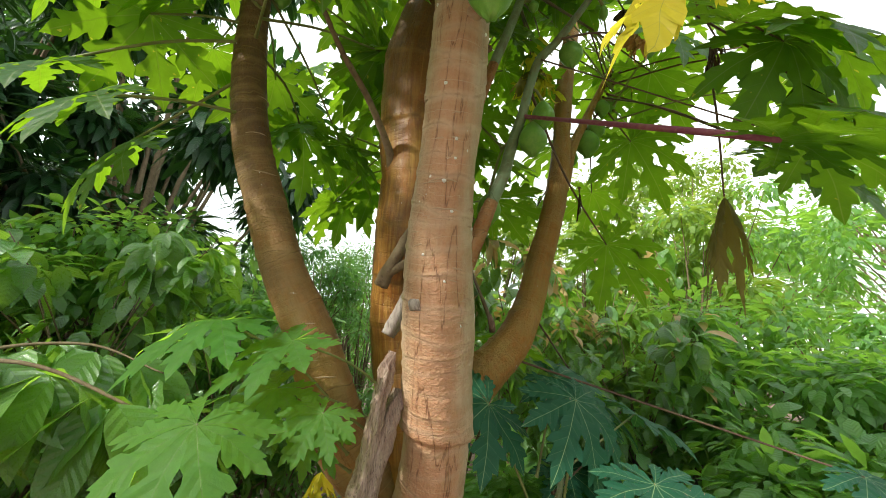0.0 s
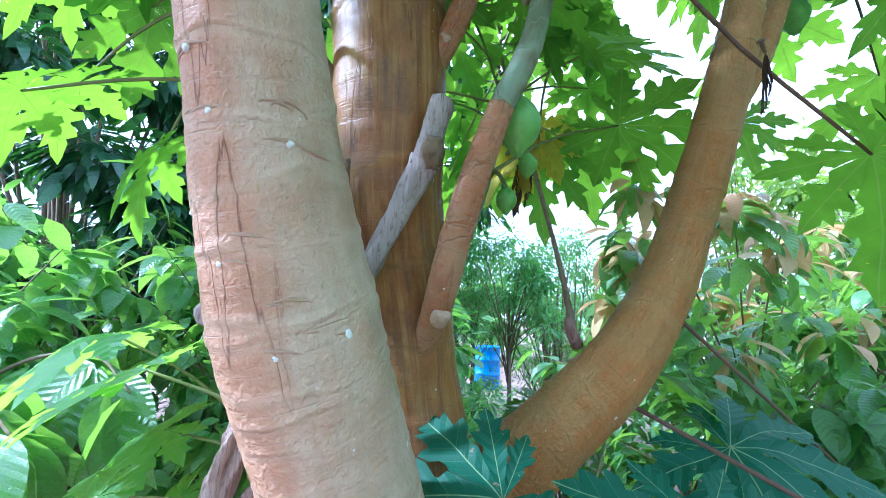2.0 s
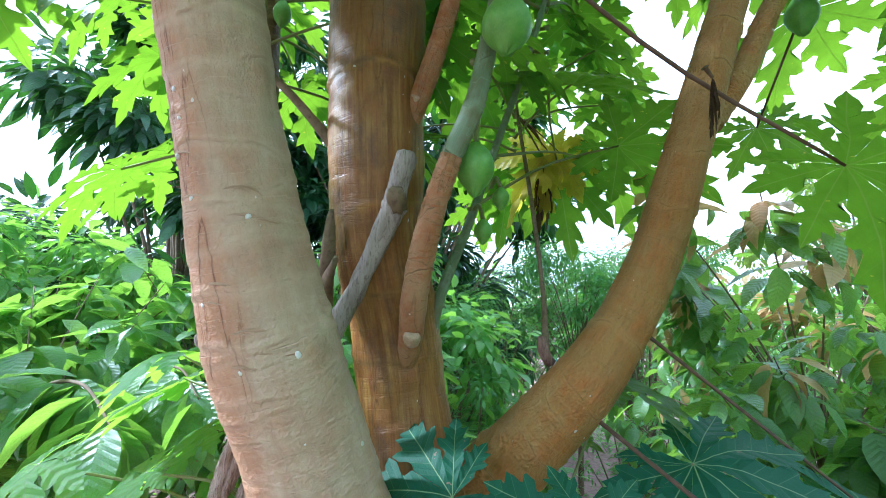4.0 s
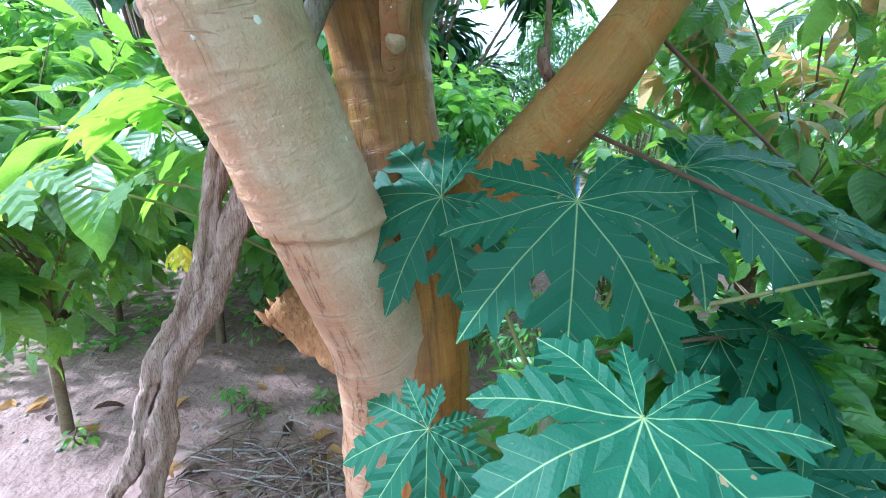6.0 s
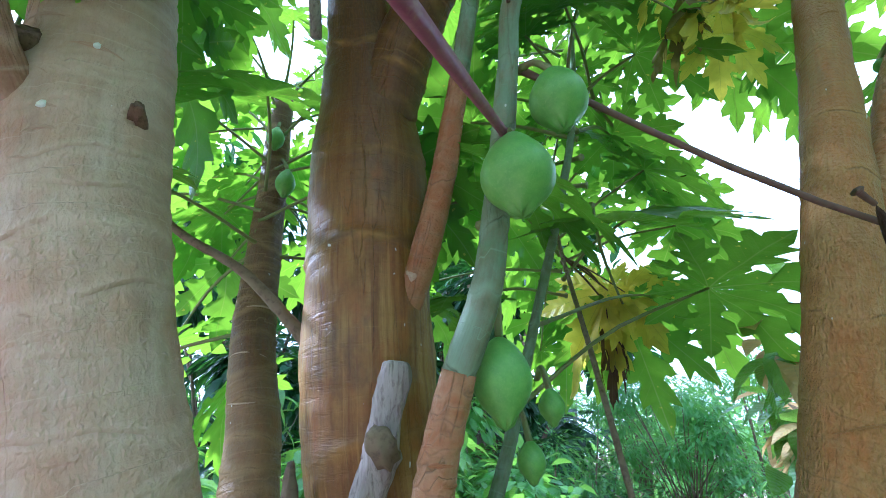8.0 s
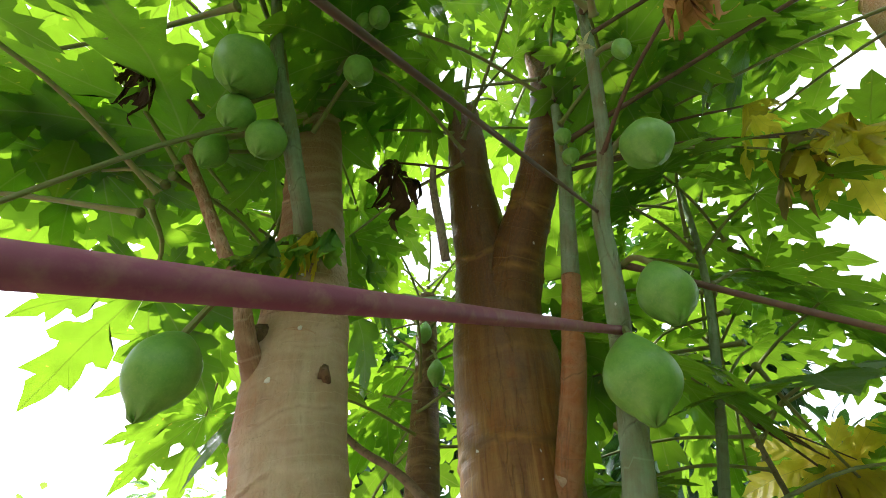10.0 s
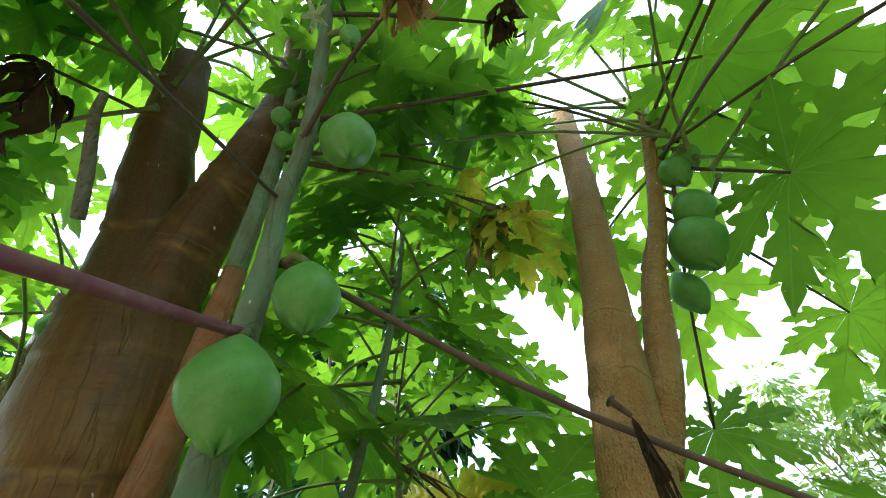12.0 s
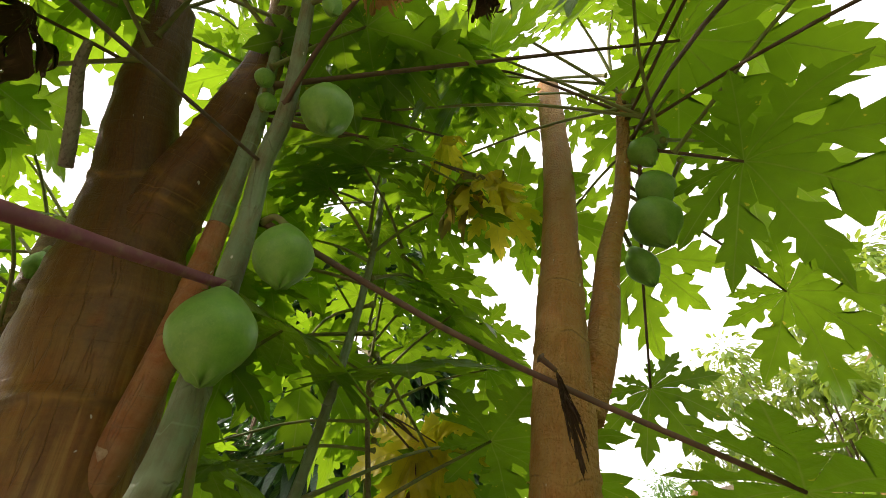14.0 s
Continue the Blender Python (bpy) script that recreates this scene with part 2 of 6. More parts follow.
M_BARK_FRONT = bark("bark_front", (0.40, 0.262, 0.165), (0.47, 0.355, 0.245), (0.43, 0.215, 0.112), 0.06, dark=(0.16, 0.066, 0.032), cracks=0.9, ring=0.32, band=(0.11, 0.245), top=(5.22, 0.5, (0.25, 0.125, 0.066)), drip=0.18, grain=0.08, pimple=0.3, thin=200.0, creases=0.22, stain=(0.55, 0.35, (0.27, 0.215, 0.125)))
# top: dark upper bark plus the shade under the crown, both in the colour
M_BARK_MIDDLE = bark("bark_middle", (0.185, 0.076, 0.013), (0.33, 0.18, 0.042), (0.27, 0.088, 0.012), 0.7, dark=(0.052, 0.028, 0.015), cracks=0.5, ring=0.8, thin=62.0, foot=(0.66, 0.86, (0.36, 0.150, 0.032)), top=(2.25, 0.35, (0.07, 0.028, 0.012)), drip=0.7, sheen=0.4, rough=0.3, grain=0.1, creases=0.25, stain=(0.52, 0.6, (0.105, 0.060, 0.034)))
M_BARK_SIDE = bark("bark_side", (0.33, 0.165, 0.040), (0.35, 0.215, 0.066), (0.40, 0.15, 0.028), 0.15, dark=(0.086, 0.039, 0.017), cracks=0.04, ring=0.6, pimple=0.9, drip=0.12, grain=0.1, creases=0.5, stain=(0.54, 0.4, (0.20, 0.13, 0.05)))
# top: shade from the leaves overhead, painted as darker bark up the left stem
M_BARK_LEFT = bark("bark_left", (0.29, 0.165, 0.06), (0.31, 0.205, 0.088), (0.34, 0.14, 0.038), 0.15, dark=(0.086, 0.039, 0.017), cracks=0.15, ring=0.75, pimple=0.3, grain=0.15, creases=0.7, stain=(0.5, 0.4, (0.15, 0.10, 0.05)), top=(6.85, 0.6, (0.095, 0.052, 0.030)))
M_BARK_GREEN = bark("bark_green", (0.129, 0.198, 0.086), (0.206, 0.275, 0.172), (0.206, 0.155, 0.077), 0.2, dark=(0.086, 0.086, 0.043), cracks=0.3, ring=0.5)
M_BARK_RUST = bark("bark_rust", (0.33, 0.13, 0.045), (0.33, 0.20, 0.10), (0.36, 0.12, 0.035), 0.3, cracks=0.5, ring=0.7, pimple=0.4)
M_SCAR = rough_mat("leaf_scar", (0.42, 0.29, 0.19), (0.48, 0.36, 0.25), (0.26, 0.14, 0.08), 60, 0.8, 0.5)
M_LICHEN = rough_mat("lichen", (0.62, 0.60, 0.56), (0.70, 0.68, 0.64), (0.5, 0.46, 0.4), 60, 0.9, 0.5)
M_BAND = rough_mat("dark_band", (0.11, 0.065, 0.04), (0.18, 0.11, 0.065), (0.06, 0.035, 0.025), 40, 0.9, 0.8)
M_LEAF = leaf_mat("papaya_leaf", (0.030, 0.095, 0.022), (0.052, 0.135, 0.028), (0.255, 0.45, 0.012), trans=0.53, fineness=120.0, gloss=0.35, blemish=(0.42, 0.36, 0.04))
# darker copy of the papaya leaf; the shade low down is in its colours
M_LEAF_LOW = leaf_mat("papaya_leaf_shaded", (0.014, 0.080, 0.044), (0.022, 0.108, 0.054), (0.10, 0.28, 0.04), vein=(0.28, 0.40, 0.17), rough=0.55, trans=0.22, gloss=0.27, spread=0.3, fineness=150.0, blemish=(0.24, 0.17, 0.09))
M_LEAF_YOUNG = leaf_mat("papaya_leaf_young", (0.05, 0.17, 0.04), (0.085, 0.23, 0.05), (0.42, 0.72, 0.04), trans=0.58, gloss=0.25, rough=0.5)
M_LEAF_YELLOW = leaf_mat("papaya_leaf_yellow", (0.50, 0.40, 0.03), (0.60, 0.48, 0.04), (0.88, 0.74, 0.05), vein=(0.4, 0.4, 0.1), trans=0.65)
M_LEAF_DEAD = leaf_mat("papaya_leaf_dead", (0.035, 0.022, 0.015), (0.10, 0.06, 0.035), (0.12, 0.06, 0.02), vein=(0.16, 0.10, 0.05), rough=0.8, trans=0.15, gloss=0.2)
M_LEAF_DRY = leaf_mat("papaya_leaf_dry", (0.42, 0.22, 0.07), (0.56, 0.36, 0.15), (0.6, 0.34, 0.09), vein=(0.4, 0.26, 0.1), rough=0.75, trans=0.3, gloss=0.2)
M_LEAF_WILT = leaf_mat("papaya_leaf_wilted", (0.10, 0.10, 0.04), (0.22, 0.18, 0.06), (0.42, 0.32, 0.04), vein=(0.2, 0.18, 0.09), rough=0.8, trans=0.2, gloss=0.2)
M_COCOA = leaf_mat("cocoa_leaf", (0.045, 0.145, 0.035), (0.155, 0.30, 0.066), (0.38, 0.64, 0.05), vein=(0.17, 0.29, 0.11), rough=0.27, trans=0.42, side=11.0, gloss=1.0, spread=0.8, blemish=(0.30, 0.22, 0.08))
M_FLUSH = leaf_mat("cocoa_flush", (0.55, 0.30, 0.15), (0.55, 0.52, 0.20), (0.8, 0.5, 0.2), vein=(0.5, 0.4, 0.2), rough=0.4, trans=0.4, side=11.0)
M_MANGO = leaf_mat("long_leaf", (0.012, 0.05, 0.016), (0.03, 0.09, 0.03), (0.10, 0.28, 0.02), vein=(0.1, 0.16, 0.06), rough=0.35, trans=0.25, side=12.0, gloss=0.6)
M_WEED = leaf_mat("weed_leaf", (0.05, 0.165, 0.035), (0.17, 0.34, 0.08), (0.38, 0.68, 0.06), trans=0.46, rough=0.33, gloss=0.8, spread=0.8)
M_FEATHER = leaf_mat("feather_leaf", (0.07, 0.20, 0.06), (0.15, 0.33, 0.10), (0.30, 0.58, 0.07), trans=0.45)
M_PETIOLE = rough_mat("petiole_green", (0.16, 0.20, 0.06), (0.22, 0.22, 0.08), (0.20, 0.13, 0.07), 14, 0.5, 0.15)
M_PETIOLE_RED = rough_mat("petiole_red", (0.22, 0.055, 0.105), (0.28, 0.09, 0.135), (0.33, 0.17, 0.15), 16, 0.45, 0.15)
M_PETIOLE_BROWN = rough_mat("petiole_brown", (0.10, 0.06, 0.04), (0.15, 0.09, 0.055), (0.07, 0.05, 0.04), 14, 0.6, 0.2)
M_FRUIT = rough_mat("papaya_fruit", (0.125, 0.30, 0.042), (0.17, 0.35, 0.05), (0.21, 0.36, 0.075), 9, 0.42, 0.12, 0.002, spec=0.45)
M_WOOD = rough_mat("dead_wood", (0.26, 0.21, 0.185), (0.40, 0.34, 0.30), (0.09, 0.065, 0.05), 15, 0.85, 0.9, 0.006, (3, 3, 0.5))
M_ROTTEN = rough_mat("rotten_bark", (0.17, 0.095, 0.075), (0.36, 0.24, 0.19), (0.06, 0.035, 0.03), 14, 0.9, 1.0, 0.012, (3, 3, 0.6))
M_STUMP = rough_mat("rotten_stump", (0.36, 0.16, 0.06), (0.44, 0.24, 0.11), (0.10, 0.05, 0.03), 16, 0.9, 1.0, 0.012, (2, 2, 0.8))
M_SOIL = rough_mat("soil", (0.26, 0.16, 0.132), (0.35, 0.235, 0.198), (0.17, 0.105, 0.086), 5.0, 0.95, 1.0, 0.03)
M_POLE = rough_mat("weathered_pole", (0.26, 0.17, 0.13), (0.42, 0.31, 0.25), (0.06, 0.036, 0.03), 22, 0.9, 1.0, 0.014, (3, 3, 0.5))
M_FIELD = leaf_mat("field_leaf", (0.10, 0.20, 0.03), (0.22, 0.33, 0.05), (0.45, 0.60, 0.06), trans=0.45)
M_TWIG = rough_mat("twig", (0.16, 0.115, 0.065), (0.22, 0.165, 0.10), (0.08, 0.055, 0.04), 20, 0.85, 0.5)
M_BLUE = rough_mat("blue_plastic", (0.02, 0.16, 0.42), (0.03, 0.20, 0.48), (0.05, 0.22, 0.45), 6, 0.4, 0.1, 0.003, spec=0.5)
M_FLOWER = leaf_mat("papaya_flower", (0.72, 0.68, 0.45), (0.8, 0.76, 0.55), (0.8, 0.75, 0.4), vein=(0.7, 0.7, 0.4), trans=0.3)
M_STONE = rough_mat("stone", (0.30, 0.27, 0.25), (0.38, 0.34, 0.31), (0.2, 0.18, 0.17), 9, 0.9, 0.6)


# ---- mesh builders ----
def part(name, data, mat, parent=None, label=""):
    """One mesh object; data is a mesh or a bmesh."""
    if isinstance(data, bmesh.types.BMesh):
        me = bpy.data.meshes.new(name)
        data.to_mesh(me)
        data.free()
        data = me
    if mat is not None and not data.materials:
        data.materials.append(mat)
    ob = new(name, data)
    ob.parent = parent
    if label:
        tagged(ob, label)
    return ob


def thing(name, label, category, group="", at=(0, 0, 0)):
    ob = new(name)
    ob.location = at
    return tagged(ob, label, category, group)


def mesh_of(name, verts, faces, uvs=None, smooth=True):
    """A mesh from vertices and faces made in code; uvs: {layer: one pair per vertex}."""
    me = bpy.data.meshes.new(name)
    me.from_pydata([tuple(v) for v in verts], [], faces)
    for layer, pairs in (uvs or {}).items():
        lay = me.uv_layers.new(name=layer)
        idx = np.empty(len(me.loops), dtype=np.int32)
        me.loops.foreach_get("vertex_index", idx)
        lay.data.foreach_set("uv", np.asarray(pairs, dtype=np.float32)[idx].ravel())
    if smooth:
        me.polygons.foreach_set("use_smooth", np.ones(len(me.polygons), dtype=bool))
    me.update()
    return me


def spline(points, n):
    """n places along a smooth curve through points (any number of columns)."""
    p = np.array(points, float)
    p = np.vstack([2 * p[0] - p[1], p, 2 * p[-1] - p[-2]])
    out = []
    for u in np.linspace(0, len(points) - 1 - 1e-6, n):
        k, f = int(u), u - int(u)
        a, b, c, d = p[k], p[k + 1], p[k + 2], p[k + 3]
        out.append(0.5 * (2 * b + (c - a) * f + (2 * a - 5 * b + 4 * c - d) * f * f + (3 * b - a - 3 * c + d) * f**3))
    return np.array(out)


def tube(points, step=0.02, sides=10, relief=None, oval=1.0, rings=None, seed=0, cap=True, ridge=1.0):
    """A tapering tube through rows of x, y, z, radius. relief(u, v) lifts its skin; rings: metres up it of leaf scars; oval: how much thicker it is along y."""
    length = sum((Vector(a[:3]) - Vector(b[:3])).length for a, b in zip(points, points[1:]))
    n = max(3, int(length / step) + 1)
    rows = spline(points, n)
    way = np.gradient(rows[:, :3], axis=0)
    way /= np.linalg.norm(way, axis=1)[:, None]
    run = np.r_[0, np.cumsum(np.linalg.norm(np.diff(rows[:, :3], axis=0), axis=1))]
    side = np.cross(way[0], (0.0, 1.0, 0.0) if abs(way[0][1]) < 0.9 else (1.0, 0.0, 0.0))
    verts, along, scar, faces = [], [], [], []
    rings = np.array(rings if rings is not None else [-9.0])
    tilt = np.random.RandomState(seed).uniform(-1, 1, (len(rings), 2))
    bold = np.random.RandomState(seed + 1).uniform(0.3, 1, len(rings))
    for k in range(n):
        side = side - way[k] * (side @ way[k])
        side /= np.linalg.norm(side)
        up = np.cross(way[k], side)
        for j in range(sides + 1):
            a = 2 * math.pi * j / sides
            d = math.cos(a) * side + math.sin(a) * up
            lift = run[k] + 0.015 * (tilt[:, 0] * math.cos(a) + tilt[:, 1] * math.sin(a)) + 0.005 * np.sin(2 * a + 5 * tilt[:, 0]) + 0.003 * np.sin(5 * a + 9 * tilt[:, 1])
            gap = lift - rings
            w = int(np.argmin(np.abs(gap)))
            r = rows[k, 3] * (1 + (oval - 1) * d[1] ** 2)
            if rings[0] >= 0:
                r += ridge * min(1.0, 12 * rows[k, 3]) * bold[w] * (0.0050 + 0.003 * math.sin(3 * a + 7 * tilt[w, 0])) * math.exp(-((gap[w] - 0.004) / 0.008) ** 2) - 0.0024 * ridge * bold[w] * math.exp(-((gap[w] + 0.007) / 0.004) ** 2)
            if relief:
                r += relief(a, run[k])
            verts.append(rows[k, :3] + r * d)
            along.append((a / (2 * math.pi) * 2 * math.pi * max(0.02, points[0][3]), run[k] + 3.1 * seed))
            scar.append((gap[w] if rings[0] >= 0 else 9.0, bold[w]))
    for k in range(n - 1):
        for j in range(sides):
            a = k * (sides + 1) + j
            faces.append((a, a + 1, a + sides + 2, a + sides + 1))
    if cap:
        for k, flip in ((0, True), (n - 1, False)):
            loop = [k * (sides + 1) + j for j in range(sides)]
            faces.append(tuple(loop[::-1] if flip else loop))
    return mesh_of("tube", verts, faces, {"along": along, "scar": scar})


def ring_places(length, gap, seed):
    r, out, v = random.Random(seed), [], 0.02
    while v < length:
        out.append(v)
        v += gap * r.uniform(0.55, 1.5)
    return out


def lumps(seed, size, freq_round=1.0, freq_up=9.0):
    def f(a, v):
        return size * noise.noise((freq_round * math.cos(a) + seed * 7.3, freq_round * math.sin(a), v * freq_up)) + 0.4 * size * noise.noise((3 * math.cos(a) + seed, 3 * math.sin(a), v * freq_up * 4))
    return f


# One half of a lobe, from its base to its tip: way along the midrib, way along and away from it at the edge.
LOBE = [(0.30, 0.395, 0.150), (0.345, 0.45, 0.120), (0.385, 0.505, 0.138), (0.42, 0.56, 0.205), (0.47, 0.655, 0.238), (0.50, 0.668, 0.200), (0.53, 0.650, 0.146), (0.575, 0.672, 0.132),
        (0.625, 0.745, 0.160), (0.68, 0.835, 0.172), (0.71, 0.82, 0.128), (0.75, 0.805, 0.086), (0.80, 0.85, 0.090), (0.86, 0.905, 0.066), (0.93, 0.95, 0.034)]
# The same for leaves high in the crown, cut deeper.
LOBE_OPEN = [(0.27, 0.35, 0.128), (0.31, 0.405, 0.078), (0.355, 0.46, 0.098), (0.39, 0.52, 0.186), (0.445, 0.615, 0.222), (0.48, 0.635, 0.178), (0.51, 0.620, 0.118), (0.555, 0.648, 0.108),
             (0.605, 0.725, 0.150), (0.66, 0.815, 0.172), (0.695, 0.80, 0.122), (0.735, 0.79, 0.078), (0.79, 0.84, 0.088), (0.85, 0.90, 0.064), (0.925, 0.943, 0.034)]
FANS = [(0, 1.0), (39, 0.95), (77, 0.84), (113, 0.68), (147, 0.48)]


def papaya_leaf_mesh(seed, droop=0.25, curl=0.16, hang=0.0, crumple=0.0, edge=LOBE):
    """A palmate leaf of length 1 in the xy plane, stalk at the origin, middle lobe along +y. hang: how far the lobes fold down round the stalk."""
    r = random.Random(seed)
    fans = [(a + r.uniform(-3, 3), l * r.uniform(0.93, 1.05)) for a, l in FANS]
    lobes = sorted([(-a, l * r.uniform(0.94, 1.04)) for a, l in fans[1:]] + fans)
    verts, uvs, faces = [], [], []
    for i, (ang, length) in enumerate(lobes):
        th = radians(ang)
        fwd, out = np.array([math.sin(th), math.cos(th)]), np.array([math.cos(th), -math.sin(th)])
        bend = r.uniform(-0.06, 0.06)
        for s in (-1, 1):
            nb = i + s
            spread = radians(abs(lobes[nb][0] - ang)) / 2 if 0 <= nb < len(lobes) else radians(17)
            fit_w = math.tan(spread) / math.tan(radians(19.5))
            base = len(verts)
            rows = [(0.0, 0.0, 0.0), (0.10, 0.12, 0.12 * math.tan(spread)), (0.17, 0.23, 0.23 * math.tan(spread))]
            j = [1.08 if k in (0, 3, 4) else r.uniform(0.84, 1.12) for k in range(len(edge))]
            rows += [(m, e, min(w * jj * fit_w, e * math.tan(spread) * 1.02)) for (m, e, w), jj in zip(edge, j)]
            for k, (m, e, w) in enumerate(rows):
                for away, along in ((0.0, m), (w, e)):
                    p = (fwd * along + out * (s * away + bend * along * along)) * length
                    verts.append((p[0], p[1], 0.25 * away * (1 - curl * 4 * along)))
                    uvs.append((away, along))
            verts.append((*((fwd + out * bend) * length), 0.0))
            uvs.append((0.0, 1.0))
            n = len(rows)
            for k in range(n - 1):
                q = (base + 2 * k, base + 2 * k + 2, base + 2 * k + 3, base + 2 * k + 1)
                q = q if k else (base, base + 2, base + 3)
                faces.append(q if s < 0 else q[::-1])
            q = (base + 2 * n - 2, base + 2 * n, base + 2 * n - 1)
            faces.append(q if s < 0 else q[::-1])
    v = np.array(verts)
    rad, th = np.hypot(v[:, 0], v[:, 1]), np.arctan2(v[:, 0], v[:, 1])
    wave = np.array([noise.noise((3 * x + seed, 3 * y, 0.3)) for x, y, _ in verts])
    v[:, 2] += -droop * rad**2 * (1 + 0.3 * np.cos(th)) + 0.05 * wave * (1 + 6 * crumple) * (rad > 0.02)
    if hang:
        fold = rad * (1 - hang) + 0.10 * hang * np.sqrt(rad)
        v[:, 0], v[:, 1] = fold * np.sin(th), fold * np.cos(th)
        v[:, 2] = v[:, 2] * (1 - hang) - hang * rad * (1 - 0.25 * np.abs(np.sin(2.2 * th + seed)))
        for k in range(len(v)):
            q = Vector((3.0 * v[k, 0] * 3, 3.0 * v[k, 1] * 3, 3 * v[k, 2]))
            d = noise.noise_vector(q + Vector((seed, 0, 0)))
            v[k] += np.array(d) * crumple * min(1.0, 3 * rad[k]) * 0.35
    me = mesh_of("papaya_leaf", v, faces, {"leaf": uvs})
    bm = bmesh.new()
    bm.from_mesh(me)
    bmesh.ops.remove_doubles(bm, verts=bm.verts, dist=0.002)
    bm.to_mesh(me)
    bm.free()
    return me


def with_material(me, mat):
    c = me.copy()
    c.materials.clear()
    c.materials.append(mat)
    return c


def simple_leaf_mesh(seed, width=0.36, droop=0.5, cup=0.25, stations=8):
    """A pointed oval leaf of length 1 along +y, bending down towards its tip."""
    verts, uvs, faces = [], [], []
    for k in range(stations + 1):
        s = k / stations
        w = 0.5 * width * (math.sin(math.pi * s**0.82)) ** 0.85 * (1 if s < 0.86 else 0.8) + (0.004 if 0 < s < 1 else 0.001)
        a = droop * s
        y, z = (math.sin(a) / droop, -(1 - math.cos(a)) / droop) if droop else (s, 0)
        rip = 0.02 * math.sin(9 * s * math.pi + seed)
        for q in (-1, 0, 1):
            verts.append((q * w, y, z + abs(q) * (cup * w + rip * w * 3)))
            uvs.append((q * w, s))
    for k in range(stations):
        for q in (0, 1):
            a = 3 * k + q
            faces.append((a, a + 1, a + 4, a + 3))
    return mesh_of("leaf", verts, faces, {"leaf": uvs})


def aim(base, tip, up=(0, 0, 1), size=None):
    """The pose of a leaf with its stalk at base, its middle lobe towards tip and its upper face towards up."""
    b, y = Vector(base), Vector(tip) - Vector(base)
    size = size or y.length
    y = y.normalized()
    x = y.cross(Vector(up)).normalized()
    z = x.cross(y)
    m = Matrix((x, y, z)).transposed().to_4x4()
    return Matrix.Translation(b) @ m @ Matrix.Scale(size, 4)


def petiole_mesh(start, end, r0, r1, sag=0.06, seed=0, wob=0.03):
    a, b = Vector(start), Vector(end)
    mid = a.lerp(b, 0.5) + Vector((0, 0, sag * (b - a).length))
    rr = random.Random(seed)
    mid += Vector((rr.uniform(-1, 1), rr.uniform(-1, 1), 0)) * wob * (b - a).length
    return tube([(*a, r0 * 1.7), (*a.lerp(mid, 0.12), r0), (*mid, 0.5 * (r0 + r1)), (*b, r1)], step=(b - a).length / 10, sides=7)


def leaf_cloud(name, spots, meshes, seed, sizes):
    """One mesh of many small four-cornered-faced leaves: spots are places with a direction; each gets one of the leaf meshes."""
    r = np.random.RandomState(seed)
    place, way = np.array([p for p, _ in spots], float), np.array([d for _, d in spots], float)
    way /= np.linalg.norm(way, axis=1)[:, None] + 1e-9
    pick = r.randint(len(meshes), size=len(spots))
    up = np.c_[r.normal(0, 0.35, (len(spots), 2)), np.ones(len(spots))]
    x = np.cross(way, up)
    x /= np.linalg.norm(x, axis=1)[:, None] + 1e-9
    z = np.cross(x, way)
    s = r.uniform(sizes[0], sizes[1], len(spots))[:, None, None]
    vs, fs, us, at = [], [], [], 0
    for k, me in enumerate(meshes):
        mine = np.where(pick == k)[0]
        v = np.array([q.co[:] for q in me.vertices])
        f = np.array([list(p.vertices) for p in me.polygons])
        uv = np.zeros((len(v), 2))
        for loop in me.loops:
            uv[loop.vertex_index] = me.uv_layers[0].data[loop.index].uv[:]
        out = place[mine][:, None] + s[mine] * (v[None, :, :1] * x[mine][:, None] + v[None, :, 1:2] * way[mine][:, None] + v[None, :, 2:] * z[mine][:, None])
        vs.append(out.reshape(-1, 3))
        fs.append((f[None] + (at + np.arange(len(mine)) * len(v))[:, None, None]).reshape(-1, 4))
        us.append(np.tile(uv, (len(mine), 1)))
        at += len(mine) * len(v)
    vs, fs, us = np.concatenate(vs), np.concatenate(fs), np.concatenate(us)
    me = bpy.data.meshes.new(name)
    me.vertices.add(len(vs))
    me.vertices.foreach_set("co", vs.astype(np.float32).ravel())
    me.loops.add(fs.size)
    me.loops.foreach_set("vertex_index", fs.astype(np.int32).ravel())
    me.polygons.add(len(fs))
    me.polygons.foreach_set("loop_start", np.arange(0, fs.size, 4, dtype=np.int32))
    me.uv_layers.new(name="leaf").data.foreach_set("uv", us[fs.ravel()].astype(np.float32).ravel())
    me.polygons.foreach_set("use_smooth", np.ones(len(fs), dtype=bool))
    me.update(calc_edges=True)
    return me


# ---- the ground ----
def ground_height(x, y):
    d = math.hypot(x + 0.3, y - 1.4)
    h = 0.05 * noise.noise((0.5 * x, 0.5 * y, 0)) + 0.015 * noise.noise((3 * x, 3 * y, 1))
    return h * min(1.0, 30 / (1 + d)) + 0.06 * math.exp(-(d / 0.35) ** 2)


gv, gf = [], []
radii = [0, 0.15, 0.3, 0.45] + [0.6 * 1.13**k for k in range(60)]
for ri, rad in enumerate(radii):
    for k in range(72):
        a = 2 * math.pi * k / 72
        x, y = -0.3 + rad * math.cos(a), 1.4 + rad * math.sin(a)
        gv.append((x, y, ground_height(x, y)))
for ri in range(len(radii) - 1):
    for k in range(72):
        a, b = ri * 72 + k, ri * 72 + (k + 1) % 72
        gf.append((a, b, b + 72, a + 72))
tagged(part("ground", mesh_of("ground", gv, gf), M_SOIL), "bare pinkish-brown sandy soil", "ground", kind="structure")


